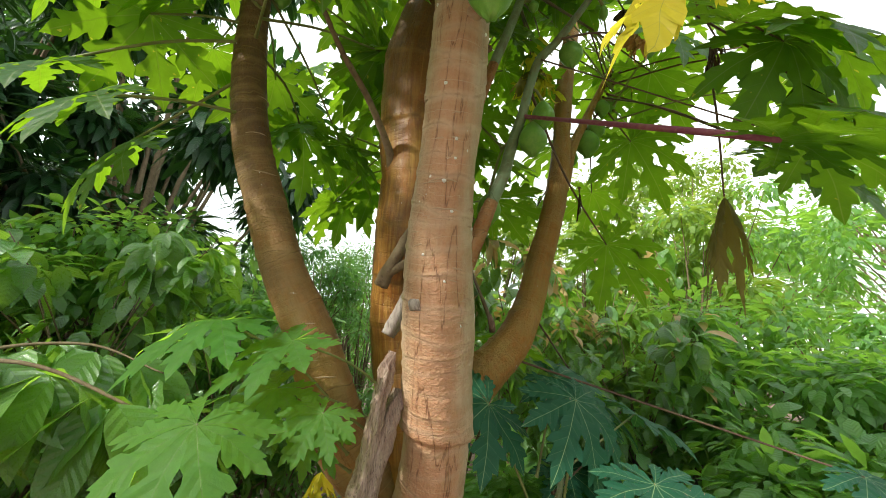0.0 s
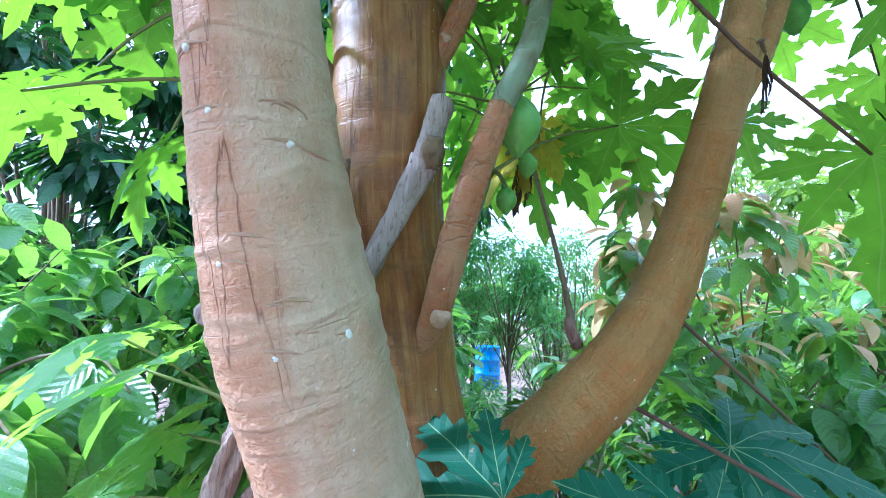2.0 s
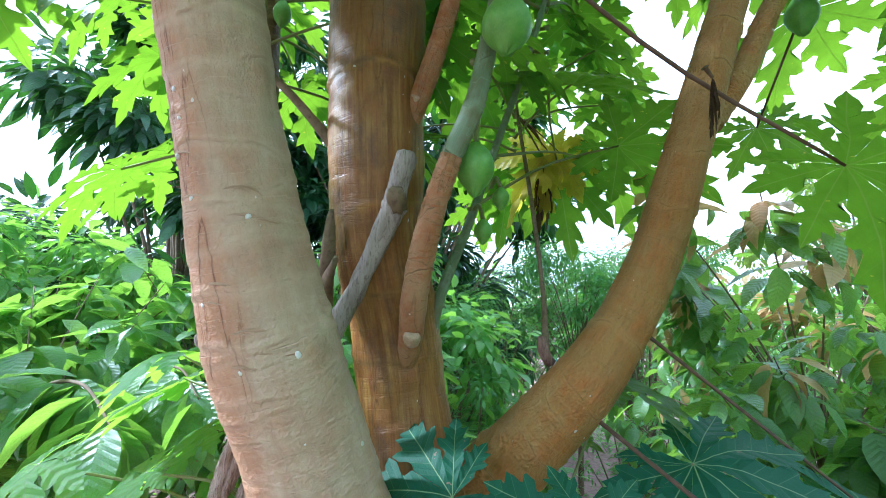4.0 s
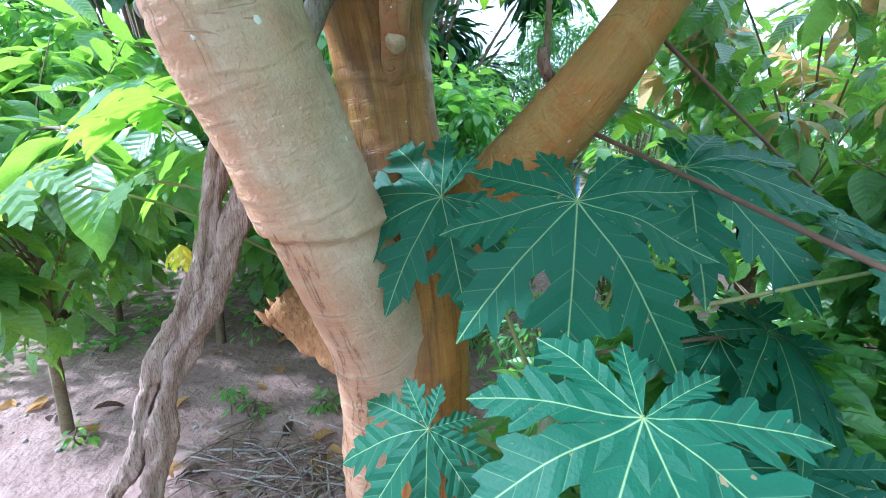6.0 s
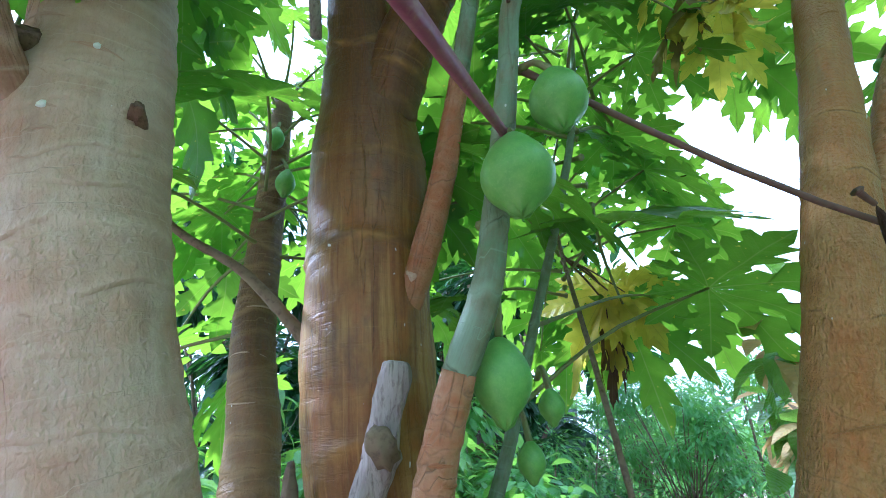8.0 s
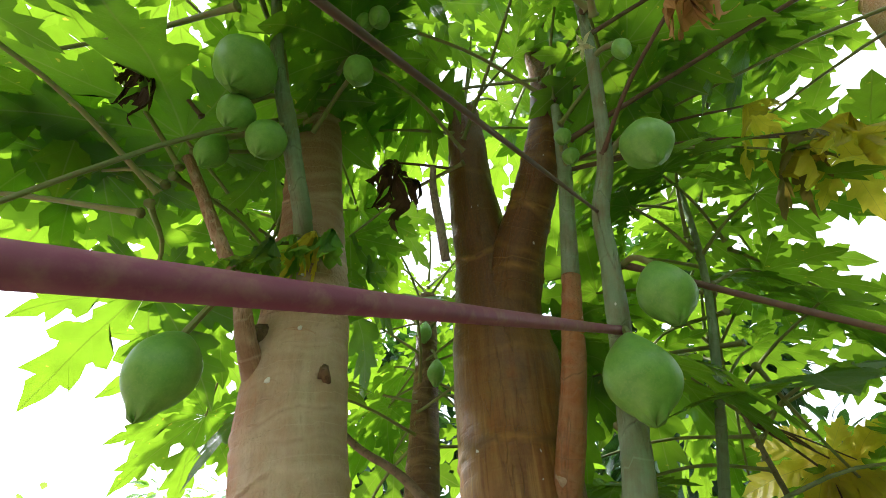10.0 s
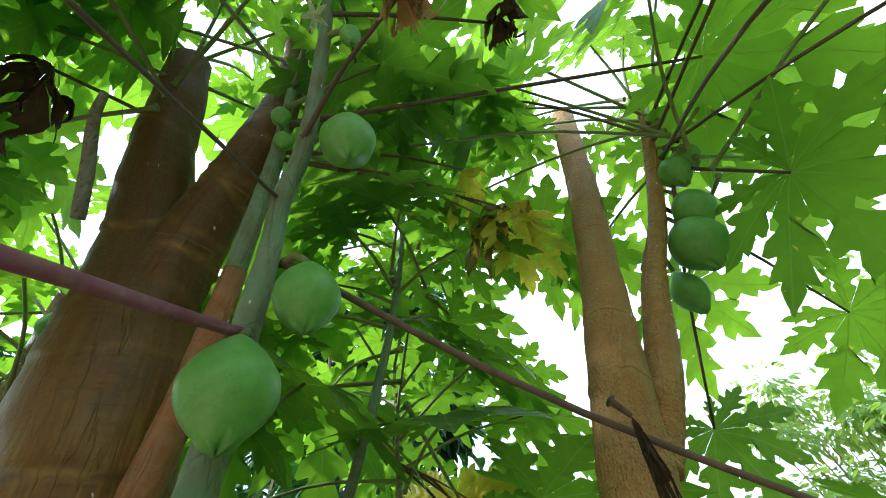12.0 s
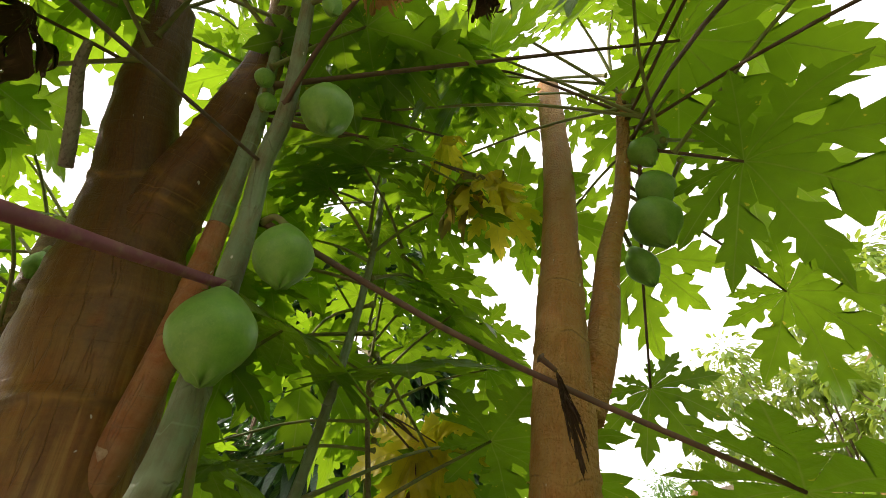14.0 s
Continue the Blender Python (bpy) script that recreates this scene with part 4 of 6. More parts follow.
# single leaves: stalk start, blade base, tip, upper side, radius of the stalk, kind
SINGLE = [
    ((0.043, 1.343, 2.141), (0.505, 0.832, 1.794), (0.645, 0.652, 1.704), (0.2, -0.2, 1.0), 0.0066, "red", 0.0),
    ((0.062, 1.367, 2.26), (0.41, 1.87, 1.818), (0.62, 2.02, 1.62), (0.1, 0.2, 1.0), 0.0055, "brown", -0.02),
    ((0.095, 1.335, 2.35), (0.60, 0.90, 1.816), (0.82, 0.72, 1.76), (0.2, 0.1, 1.0), 0.0028, "brown", 0.0),
    ((0.09, 1.33, 2.60), (0.70, 2.069, 2.763), (0.99, 2.33, 2.60), (0.1, 0.1, 1.0), 0.006, "brown", 0.03),
    ((0.46, 2.15, 2.66), (0.623, 2.195, 2.445), (0.87, 2.39, 2.28), (0.2, 0.35, 1.0), 0.006, "brown", 0.0),
    ((0.40, 2.14, 2.55), (0.513, 2.697, 2.342), (0.68, 2.80, 2.08), (0.2, 0.5, 1.0), 0.005, "brown", 0.04),
    ((-0.03, 1.34, 2.03), (-0.135, 1.50, 2.22), (0.03, 1.66, 2.09), (0.2, 0.1, 1.0), 0.005, "green", 0.0),
    ((-0.25, 1.52, 1.80), (-0.10, 1.98, 2.06), (0.12, 2.20, 1.93), (0.1, 0.4, 1.0), 0.005, "green", 0.05),
    ((-0.25, 1.60, 1.97), (-0.42, 2.35, 2.20), (-0.20, 2.62, 2.05), (0.1, 0.4, 1.0), 0.005, "green", 0.05),
    ((-0.40, 1.87, 2.2), (-0.75, 2.30, 2.36), (-0.95, 2.55, 2.2), (0.1, 0.3, 1.0), 0.005, "green", 0.05),
    ((0.35, 1.27, 2.66), (0.664, 1.233, 2.365), (0.80, 0.98, 2.25), (0.2, -0.1, 1.0), 0.005, "brown", 0.05), ((0.35, 1.27, 2.64), (0.85, 1.186, 2.274), (1.02, 0.92, 2.12), (0.2, -0.1, 1.0), 0.005, "brown", 0.05),
    ((0.33, 1.28, 2.62), (0.938, 1.253, 2.066), (1.12, 1.02, 1.92), (0.2, -0.3, 1.0), 0.005, "brown", 0.05), ((0.48, 2.15, 2.68), (0.845, 1.357, 1.985), (1.00, 1.16, 1.82), (0.1, -0.4, 1.0), 0.005, "brown", 0.05),
    ((0.50, 2.15, 2.70), (1.143, 1.837, 2.183), (1.40, 1.75, 2.0), (0.2, -0.3, 1.0), 0.005, "brown", 0.05), ((0.50, 2.15, 2.78), (0.20, 1.70, 3.02), (0.40, 1.86, 2.90), (0.2, -0.2, 1.0), 0.005, "brown", 0.05),
    ((0.09, 1.32, 2.78), (0.14, 1.52, 2.95), (0.02, 1.74, 2.84), (0.2, -0.2, 1.0), 0.005, "brown", 0.05), ((-0.80, 1.10, 2.5), (-0.711, 1.576, 2.187), (-0.58, 1.78, 2.05), (0.1, -0.3, 1.0), 0.005, "green", 0.04),
    ((-0.53, 1.98, 2.5), (-0.974, 2.156, 2.477), (-1.22, 2.12, 2.32), (0.1, -0.3, 1.0), 0.005, "green", 0.04), ((-0.53, 1.98, 2.5), (-1.041, 1.929, 2.797), (-1.26, 1.80, 2.66), (0.1, -0.3, 1.0), 0.005, "green", 0.04),
    ((-0.80, 1.10, 2.55), (-0.58, 1.42, 2.55), (-0.42, 1.60, 2.42), (0.1, -0.2, 1.0), 0.005, "green", 0.04), ((-0.53, 1.98, 2.4), (-1.023, 2.272, 2.141), (-1.20, 2.42, 1.95), (0.1, -0.4, 1.0), 0.005, "green", 0.04),
    ((-0.80, 1.10, 2.3), (-1.30, 0.90, 2.12), (-1.56, 0.68, 1.95), (0.2, -0.4, 1.0), 0.006, "green", 0.04), ((-0.80, 1.10, 2.2), (-1.22, 1.12, 1.98), (-1.46, 1.02, 1.80), (0.3, -0.4, 1.0), 0.006, "green", 0.04),
    ((-0.82, 1.10, 2.6), (-0.93, 0.98, 2.44), (-1.10, 0.84, 2.30), (0.1, -0.3, 1.0), 0.005, "green", 0.04), ((-0.82, 1.10, 2.7), (-1.02, 1.02, 2.62), (-1.26, 0.92, 2.50), (0.1, -0.3, 1.0), 0.005, "green", 0.04),
    ((-0.82, 1.10, 2.5), (-1.10, 0.84, 2.39), (-1.30, 0.66, 2.26), (0.1, -0.3, 1.0), 0.005, "green", 0.04), ((-0.82, 1.10, 2.5), (-1.155, 1.324, 2.47), (-1.38, 1.44, 2.34), (0.1, -0.3, 1.0), 0.005, "green", 0.04),
    ((-0.82, 1.10, 2.75), (-0.854, 0.856, 2.66), (-0.86, 0.62, 2.55), (0.1, -0.2, 1.0), 0.005, "green", 0.04), ((-0.82, 1.10, 2.8), (-1.10, 1.12, 2.78), (-1.34, 1.16, 2.68), (0.1, -0.2, 1.0), 0.005, "green", 0.04),
    ((-0.33, 0.62, 2.75), (-0.475, 0.50, 2.47), (-0.62, 0.32, 2.36), (0.1, -0.3, 1.0), 0.005, "green", 0.04), ((-0.33, 0.62, 2.7), (-0.785, 0.45, 2.30), (-1.0, 0.34, 2.16), (0.1, -0.3, 1.0), 0.005, "green", 0.04),
    ((0.35, 1.27, 2.62), (0.78, 1.22, 2.28), (0.86, 1.12, 1.98), (0.1, -0.9, 0.5), 0.005, "brown", 0.05), ((0.35, 1.27, 2.66), (1.02, 1.42, 2.42), (1.12, 1.30, 2.10), (0.0, -0.9, 0.5), 0.005, "brown", 0.05),
    ((0.35, 1.27, 2.68), (0.98, 1.02, 2.50), (1.10, 0.90, 2.22), (0.1, -0.8, 0.6), 0.005, "brown", 0.05), ((0.46, 2.15, 2.60), (0.15, 2.34, 2.14), (0.20, 2.31, 1.95), (0.3, -0.9, 0.4), 0.005, "brown", 0.05),
    ((0.52, 2.14, 2.80), (1.00, 1.70, 2.62), (1.20, 1.58, 2.50), (0.2, -0.3, 1.0), 0.005, "brown", 0.05), ((0.50, 2.14, 2.74), (1.16, 1.60, 2.50), (1.40, 1.48, 2.36), (0.2, -0.3, 1.0), 0.005, "brown", 0.05),
    ((0.02, 0.72, 2.98), (0.174, 0.95, 3.145), (0.054, 1.15, 3.045), (0.1, 0.1, 1.0), 0.005, "green", 0.04), ((-0.06, 1.12, 2.95), (0.264, 1.123, 3.271), (0.064, 1.073, 3.191), (0.1, 0.1, 1.0), 0.005, "green", 0.04),
    ((0.09, 1.30, 3.05), (0.208, 1.301, 3.031), (0.308, 1.501, 2.931), (0.1, 0.1, 1.0), 0.005, "green", 0.04),
    ((-0.79, 1.12, 2.05), (-0.97, 0.78, 1.93), (-1.10, 0.60, 1.78), (0.1, -0.3, 1.0), 0.006, "green", 0.03),
]
STALKS = {"red": M_PETIOLE_RED, "brown": M_PETIOLE_BROWN, "green": M_PETIOLE}
for k, (start, base, tip, up, r0, stalk, sag) in enumerate(SINGLE):
    papaya_leaf(start, base, tip, GREEN, k, r0, STALKS[stalk], up, None, sag, r1=0.0085 if stalk == "red" else None)

papaya_leaf((0.02, 1.33, 2.62), (0.10, 1.98, 2.66), (0.20, 2.08, 2.44), YELLOW, 2, 0.004, M_PETIOLE, (0.3, -0.8, 0.5), 0.17, 0.04, "yellow dying leaf")

papaya_leaf((-0.436, 1.896, 2.265), (-0.47, 2.10, 2.20), (-0.45, 2.06, 1.86), YELLOW, 1, 0.004, M_PETIOLE_BROWN, (0.7, -0.7, 0.3), 0.27, 0.04, "yellow dying leaf hanging limp")
papaya_leaf((-0.436, 1.896, 2.265), (-0.44, 2.14, 2.19), (-0.33, 2.16, 1.95), YELLOW, 3, 0.003, M_PETIOLE_BROWN, (0.6, -0.8, 0.2), 0.20, 0.04, "yellow dying leaf hanging limp")

# bright leaves beside the foot of the front stem
BRIGHT = [
    ((-0.30, 1.20, 1.22), (-0.498, 0.96, 1.378), (-0.71, 0.77, 1.24), (0.1, -0.15, 1.0), 0.21),
    ((-0.36, 1.22, 1.16), (-0.56, 1.03, 1.26), (-0.72, 0.79, 1.12), (0.15, -0.15, 1.0), 0.20),
    ((-0.40, 1.15, 1.05), (-0.557, 0.749, 1.226), (-0.56, 0.52, 1.08), (0.1, -0.2, 1.0), 0.21),
    ((-0.34, 1.12, 1.15), (-0.385, 0.907, 1.232), (-0.42, 0.76, 1.14), (0.1, -0.4, 0.9), 0.13),
    ((-0.40, 1.12, 1.10), (-0.451, 1.032, 1.185), (-0.45, 0.94, 1.10), (0.1, -0.7, 0.6), 0.11),
    ((-0.47, 1.20, 1.20), (-0.69, 0.96, 1.42), (-0.86, 0.75, 1.34), (0.1, -0.1, 1.0), 0.23),
]
for k, (start, base, tip, up, size) in enumerate(BRIGHT):
    papaya_leaf(start, base, tip, YOUNG, k, 0.004, M_PETIOLE, up, size)


# withered leaves that hang from their stalks: stalk start, top, length, width, shape, material
def hanging_leaf(start, top, length, wide, k, mat, label, stalk=None):
    ob = part("leaf", with_material(HANG[k], mat), None, papaya, label)
    ob.matrix_basis = pose(*top, 0, 0, 70 * k) @ Matrix.Diagonal((length * wide, length * wide, length, 1))
    st = part("petiole", petiole_mesh(start, top, 0.0045, 0.003, 0.05, k), stalk or M_PETIOLE_BROWN, ob)
    st.matrix_parent_inverse = ob.matrix_basis.inverted()


hanging_leaf((0.66, 1.40, 2.35), (0.715, 1.50, 1.905), 0.48, 1.0, 0, M_LEAF_WILT, "withered olive-brown leaf hanging folded")
hanging_leaf((0.64, 1.42, 2.62), (0.690, 1.41, 2.46), 0.26, 0.7, 1, M_LEAF_DEAD, "dark dead leaf hanging folded")
hanging_leaf((-0.43, 1.89, 2.26), (-0.485, 2.09, 2.17), 0.42, 0.5, 1, M_LEAF_DEAD, "dark dead leaf hanging folded")
hanging_leaf((-0.43, 1.89, 2.26), (-0.50, 2.125, 2.21), 0.42, 1.05, 2, M_LEAF_YELLOW, "yellow dying leaf hanging limp")
hanging_leaf((0.166, 1.334, 2.423), (0.405, 1.345, 2.43), 0.13, 1.1, 4, M_LEAF_DRY, "crumpled dry orange-brown leaf")
hanging_leaf((0.30, 1.30, 2.60), (0.45, 1.58, 2.72), 0.11, 1.4, 4, M_LEAF_DEAD, "crumpled dead leaf")
hanging_leaf((0.10, 0.60, 2.5), (0.16, 0.50, 2.56), 0.18, 1.1, 1, M_LEAF_DEAD, "crumpled black dead leaf")
hanging_leaf((-0.12, 1.10, 2.75), (-0.10, 0.95, 2.72), 0.24, 1.3, 1, M_LEAF_DEAD, "crumpled grey dead leaf")
hanging_leaf((0.02, 1.33, 2.58), (0.10, 1.88, 2.72), 0.30, 1.05, 2, M_LEAF_WILT, "olive-brown dying leaf hanging limp")
hanging_leaf((0.02, 1.33, 2.58), (0.13, 1.90, 2.70), 0.30, 0.9, 3, M_LEAF_YELLOW, "yellow-edged dying leaf hanging limp")
hanging_leaf((0.02, 1.33, 2.60), (0.13, 1.80, 2.80), 0.30, 0.9, 2, M_LEAF_YELLOW, "yellow dying leaf hanging limp")
hanging_leaf((0.10, 0.78, 2.55), (0.235, 0.545, 1.95), 0.30, 1.2, 2, M_LEAF_YELLOW, "bright yellow dying leaf", M_PETIOLE)

for base, length, k, mat in (((-0.005, 0.845, 2.33), 0.15, 2, M_LEAF_YELLOW), ((-0.02, 0.868, 2.34), 0.16, 3, M_LEAF_YOUNG), ((0.0, 0.815, 2.31), 0.18, 2, M_LEAF_YOUNG), ((0.015, 0.79, 2.27), 0.15, 3, M_LEAF)):
    hanging_leaf((-0.06, 0.845, 2.35), base, length, 0.9, k, mat, "small limp leaf sprouting from the stem", M_PETIOLE)

# ---- fruit ----
def fruit_mesh(seed, neck=0.55):
    """A hanging papaya of height 1, stalk end at the origin."""
    verts, faces, r = [], [], random.Random(seed)
    n, sides = 18, 24
    for k in range(n + 1):
        s = k / n
        z = -s
        w = 0.37 * math.sin(math.pi * s ** (0.9 + neck * 0.35)) ** 0.75 + 0.03 * (1 - s) + (0.012 if 0 < k < n else 0)
        w = 0.03 if k == 0 else 0.008 if k == n else w
        for j in range(sides):
            a = 2 * math.pi * j / sides
            q = w * (1 + 0.025 * math.cos(5 * a + seed)) + 0.008 * noise.noise((2 * math.cos(a), 2 * math.sin(a), 3 * s + seed))
            verts.append((q * math.cos(a), q * math.sin(a), z - (0.03 * (1 - math.cos(5 * a)) * (s > 0.93))))
    for k in range(n):
        for j in range(sides):
            a, b = k * sides + j, k * sides + (j + 1) % sides
            faces.append((a, a + sides, b + sides, b))
    faces.append(tuple(range(sides)))
    faces.append(tuple(n * sides + j for j in range(sides))[::-1])
    me = mesh_of("fruit", verts, faces)
    me.materials.append(M_FRUIT)
    return me


FRUITS = [fruit_mesh(1, 0.9), fruit_mesh(2, 0.4), fruit_mesh(3, 0.1)]


def fruit(stem_at, top, height, k, wide=1.0, lean=(0, 0)):
    ob = part("fruit", FRUITS[k % 3], None, papaya, "smooth unripe green papaya on a short stalk")
    ob.matrix_basis = pose(*top, lean[0], lean[1], 40 * k) @ Matrix.Diagonal((0.93 * height * wide, 0.93 * height * wide, height, 1))
    a, b = Vector(stem_at), Vector(top)
    mid = a.lerp(b, 0.5) + Vector((0, 0, 0.25 * (b - a).length))
    st = part("fruit_stalk", tube([(*a, 0.006), (*mid, 0.005), (*(b - Vector((0, 0, 0.004))), 0.006)], 0.01, 7), M_PETIOLE, ob)
    st.matrix_parent_inverse = ob.matrix_basis.inverted()


# where each stalk leaves its stem, top of the fruit, height, shape, width
FRUIT_ROWS = [
    ((0.040, 1.350, 2.135), (0.072, 1.332, 2.115), 0.122, 0, 1.04), ((0.064, 1.365, 2.255), (0.110, 1.385, 2.222), 0.108, 0, 0.98), ((0.160, 1.345, 2.42), (0.207, 1.385, 2.445), 0.10, 2, 1.12),
    ((0.005, 1.345, 2.06), (-0.07, 1.385, 1.885), 0.115, 1, 0.95), ((-0.21, 1.56, 1.86), (-0.127, 1.514, 1.83), 0.055, 1, 1.0), ((-0.24, 1.53, 1.80), (-0.167, 1.496, 1.757), 0.06, 1, 1.0),
    ((0.03, 1.335, 2.60), (0.10, 1.31, 2.61), 0.045, 2, 1.1), ((0.02, 1.335, 2.56), (0.075, 1.33, 2.578), 0.045, 2, 1.1), ((0.27, 1.305, 2.56), (0.31, 1.33, 2.54), 0.06, 1, 0.7),
]
for k, (stem_at, top, h, shape, wide) in enumerate(FRUIT_ROWS):
    fruit(stem_at, top, h, shape, wide)
FRONT_FRUIT = [
    ((0.19, 0.735, 2.57), (0.215, 0.715, 2.535), 0.12, 2, 1.15), ((0.15, 0.76, 2.51), (0.165, 0.712, 2.45), 0.075, 2, 1.1), ((0.12, 0.775, 2.46), (0.138, 0.765, 2.43), 0.085, 1, 1.05),
    ((0.10, 0.785, 2.43), (0.10, 0.665, 2.44), 0.09, 0, 0.8), ((0.02, 0.77, 2.62), (0.17, 0.875, 2.66), 0.075, 2, 1.1), ((0.10, 0.80, 2.75), (0.235, 0.875, 2.745), 0.065, 0, 0.75),
    ((0.10, 0.80, 2.75), (0.25, 0.905, 2.735), 0.065, 1, 0.9), ((-0.015, 0.76, 2.19), (-0.04, 0.70, 2.118), 0.128, 2, 1.02),
]
for k, (stem_at, top, h, shape, wide) in enumerate(FRONT_FRUIT):
    fruit(stem_at, top, h, shape, wide)
RIGHT_FRUIT = [
    ((0.375, 2.13, 2.52), (0.40, 2.18, 2.51), 0.15, 1, 1.15), ((0.41, 2.14, 2.60), (0.445, 2.18, 2.575), 0.12, 1, 1.1), ((0.35, 2.10, 2.45), (0.315, 2.205, 2.43), 0.125, 0, 0.85),
    ((0.45, 2.15, 2.68), (0.475, 2.16, 2.67), 0.10, 2, 1.1), ((0.47, 2.15, 2.72), (0.52, 2.18, 2.70), 0.09, 1, 1.0), ((0.34, 2.09, 2.42), (0.285, 2.14, 2.455), 0.04, 2, 1.0),
    ((-0.80, 1.10, 2.6), (-0.76, 1.13, 2.55), 0.10, 0, 0.8), ((-0.81, 1.09, 2.75), (-0.76, 1.08, 2.70), 0.09, 0, 0.8),
]
for k, (stem_at, top, h, shape, wide) in enumerate(RIGHT_FRUIT):
    fruit(stem_at, top, h, shape, wide)


# dead wood on and beside the tree
def knotty(rows, seed, size=0.004, sides=14, step=0.015):
    return tube(rows, step, sides, lumps(seed, size, 1.5, 14.0))


dead = part("broken_branch", knotty([(-0.335, 1.18, 1.40, 0.019), (-0.297, 1.197, 1.484, 0.021), (-0.24, 1.232, 1.61, 0.020), (-0.195, 1.258, 1.715, 0.025), (-0.178, 1.262, 1.745, 0.027)], 31, 0.007, 20, 0.008), M_WOOD, papaya, "grey dead branch stub")
part("broken_end", knotty([(-0.185, 1.262, 1.735, 0.021), (-0.170, 1.262, 1.78, 0.019), (-0.155, 1.264, 1.83, 0.018), (-0.150, 1.264, 1.853, 0.015), (-0.149, 1.264, 1.858, 0.006)], 39, 0.009, 18, 0.006), M_WOOD, dead)
part("knot", knotty([(-0.165, 1.262, 1.735, 0.016), (-0.148, 1.245, 1.752, 0.017), (-0.138, 1.236, 1.768, 0.010)], 40, 0.009, 12, 0.005), M_TWIG, dead, "dark split knot")
part("broken_branch", knotty([(-0.37, 1.20, 1.54, 0.020), (-0.335, 1.185, 1.60, 0.018), (-0.29, 1.170, 1.68, 0.013), (-0.262, 1.160, 1.735, 0.002)], 32, 0.006), M_TWIG, papaya, "dark pointed dead stub")
part("broken_branch", knotty([(-0.345, 1.19, 1.575, 0.014), (-0.30, 1.18, 1.60, 0.011), (-0.26, 1.175, 1.635, 0.006)], 43, 0.006), M_TWIG, papaya, "short dark prong of dead wood")
stump = part("broken_branch", tube([(-0.26, 1.30, 0.80, 0.066), (-0.33, 1.235, 0.855, 0.058), (-0.385, 1.185, 0.90, 0.054), (-0.42, 1.155, 0.935, 0.057)], 0.008, 28, lumps(33, 0.022, 2.2, 16.0)), M_STUMP, papaya, "rotten orange-brown branch stump with a ragged hollow end")
part("hollow", tube([(-0.40, 1.172, 0.915, 0.044), (-0.4225, 1.153, 0.9375, 0.043), (-0.424, 1.1515, 0.939, 0.030)], 0.006, 20, lumps(61, 0.016, 2.5, 20.0)), M_BAND, stump, "dark rotten core")
chips = random.Random(62)
for k in range(16):
    a = 2 * math.pi * k / 16 + chips.uniform(-0.15, 0.15)
    way, up, side = Vector((-0.55, -0.47, 0.69)), Vector((0.53, 0.45, 0.72)), Vector((0.65, -0.76, 0.0))
    p = Vector((-0.405, 1.168, 0.92)) + (side * math.cos(a) + up * math.sin(a)) * chips.uniform(0.045, 0.056)
    q = p + way * chips.uniform(0.02, 0.05) + (side * math.cos(a) + up * math.sin(a)) * chips.uniform(-0.004, 0.010)
    part("splinter", tube([(*p, 0.011), (*p.lerp(q, 0.5), chips.uniform(0.007, 0.011)), (*q, 0.002)], 0.01, 6, lumps(63 + k, 0.004, 2.0, 30.0)), M_STUMP, stump)
part("broken_branch", knotty([(-0.057, 1.60, 1.43, 0.012), (-0.062, 1.580, 1.46, 0.011), (-0.070, 1.585, 1.485, 0.008)], 34, 0.004, 10), M_ROTTEN, papaya, "dark knob of broken wood")
part("scar", knotty([(-0.19, 1.325, 1.470, 0.016), (-0.172, 1.312, 1.482, 0.015), (-0.168, 1.310, 1.486, 0.009)], 35, 0.004, 14, 0.005), M_SCAR, papaya, "pale cut branch scar")
part("scar", knotty([(-0.20, 1.315, 2.0, 0.016), (-0.184, 1.306, 2.012, 0.015), (-0.180, 1.304, 2.015, 0.010)], 36, 0.006, 12, 0.005), M_SCAR, papaya, "pale cut branch scar")
part("scar", knotty([(-0.215, 0.955, 1.470, 0.016), (-0.196, 0.942, 1.47, 0.014), (-0.193, 0.940, 1.47, 0.008)], 37, 0.003, 10, 0.005), M_WOOD, papaya, "pale round leaf scar")
part("broken_branch", knotty([(-0.20, 1.10, 2.48, 0.012), (-0.15, 1.075, 2.56, 0.012), (-0.09, 1.05, 2.62, 0.009), (-0.06, 1.045, 2.66, 0.007)], 38, 0.002, 9), M_WOOD, papaya, "pale dead twig")

for k, (x, y, z, r0) in enumerate(((-0.068, 0.800, 2.150, 0.018), (-0.058, 0.915, 2.085, 0.008))):
    part("scar", knotty([(x - 0.03, y, z - 0.008, r0 * 1.2), (x, y, z, r0), (x + 0.010, y, z + 0.004, r0 * 0.75), (x + 0.006, y, z + 0.003, r0 * 0.3)], 60 + k, 0.006, 14, 0.005), M_BAND, papaya, "dark hollow where a branch broke off")

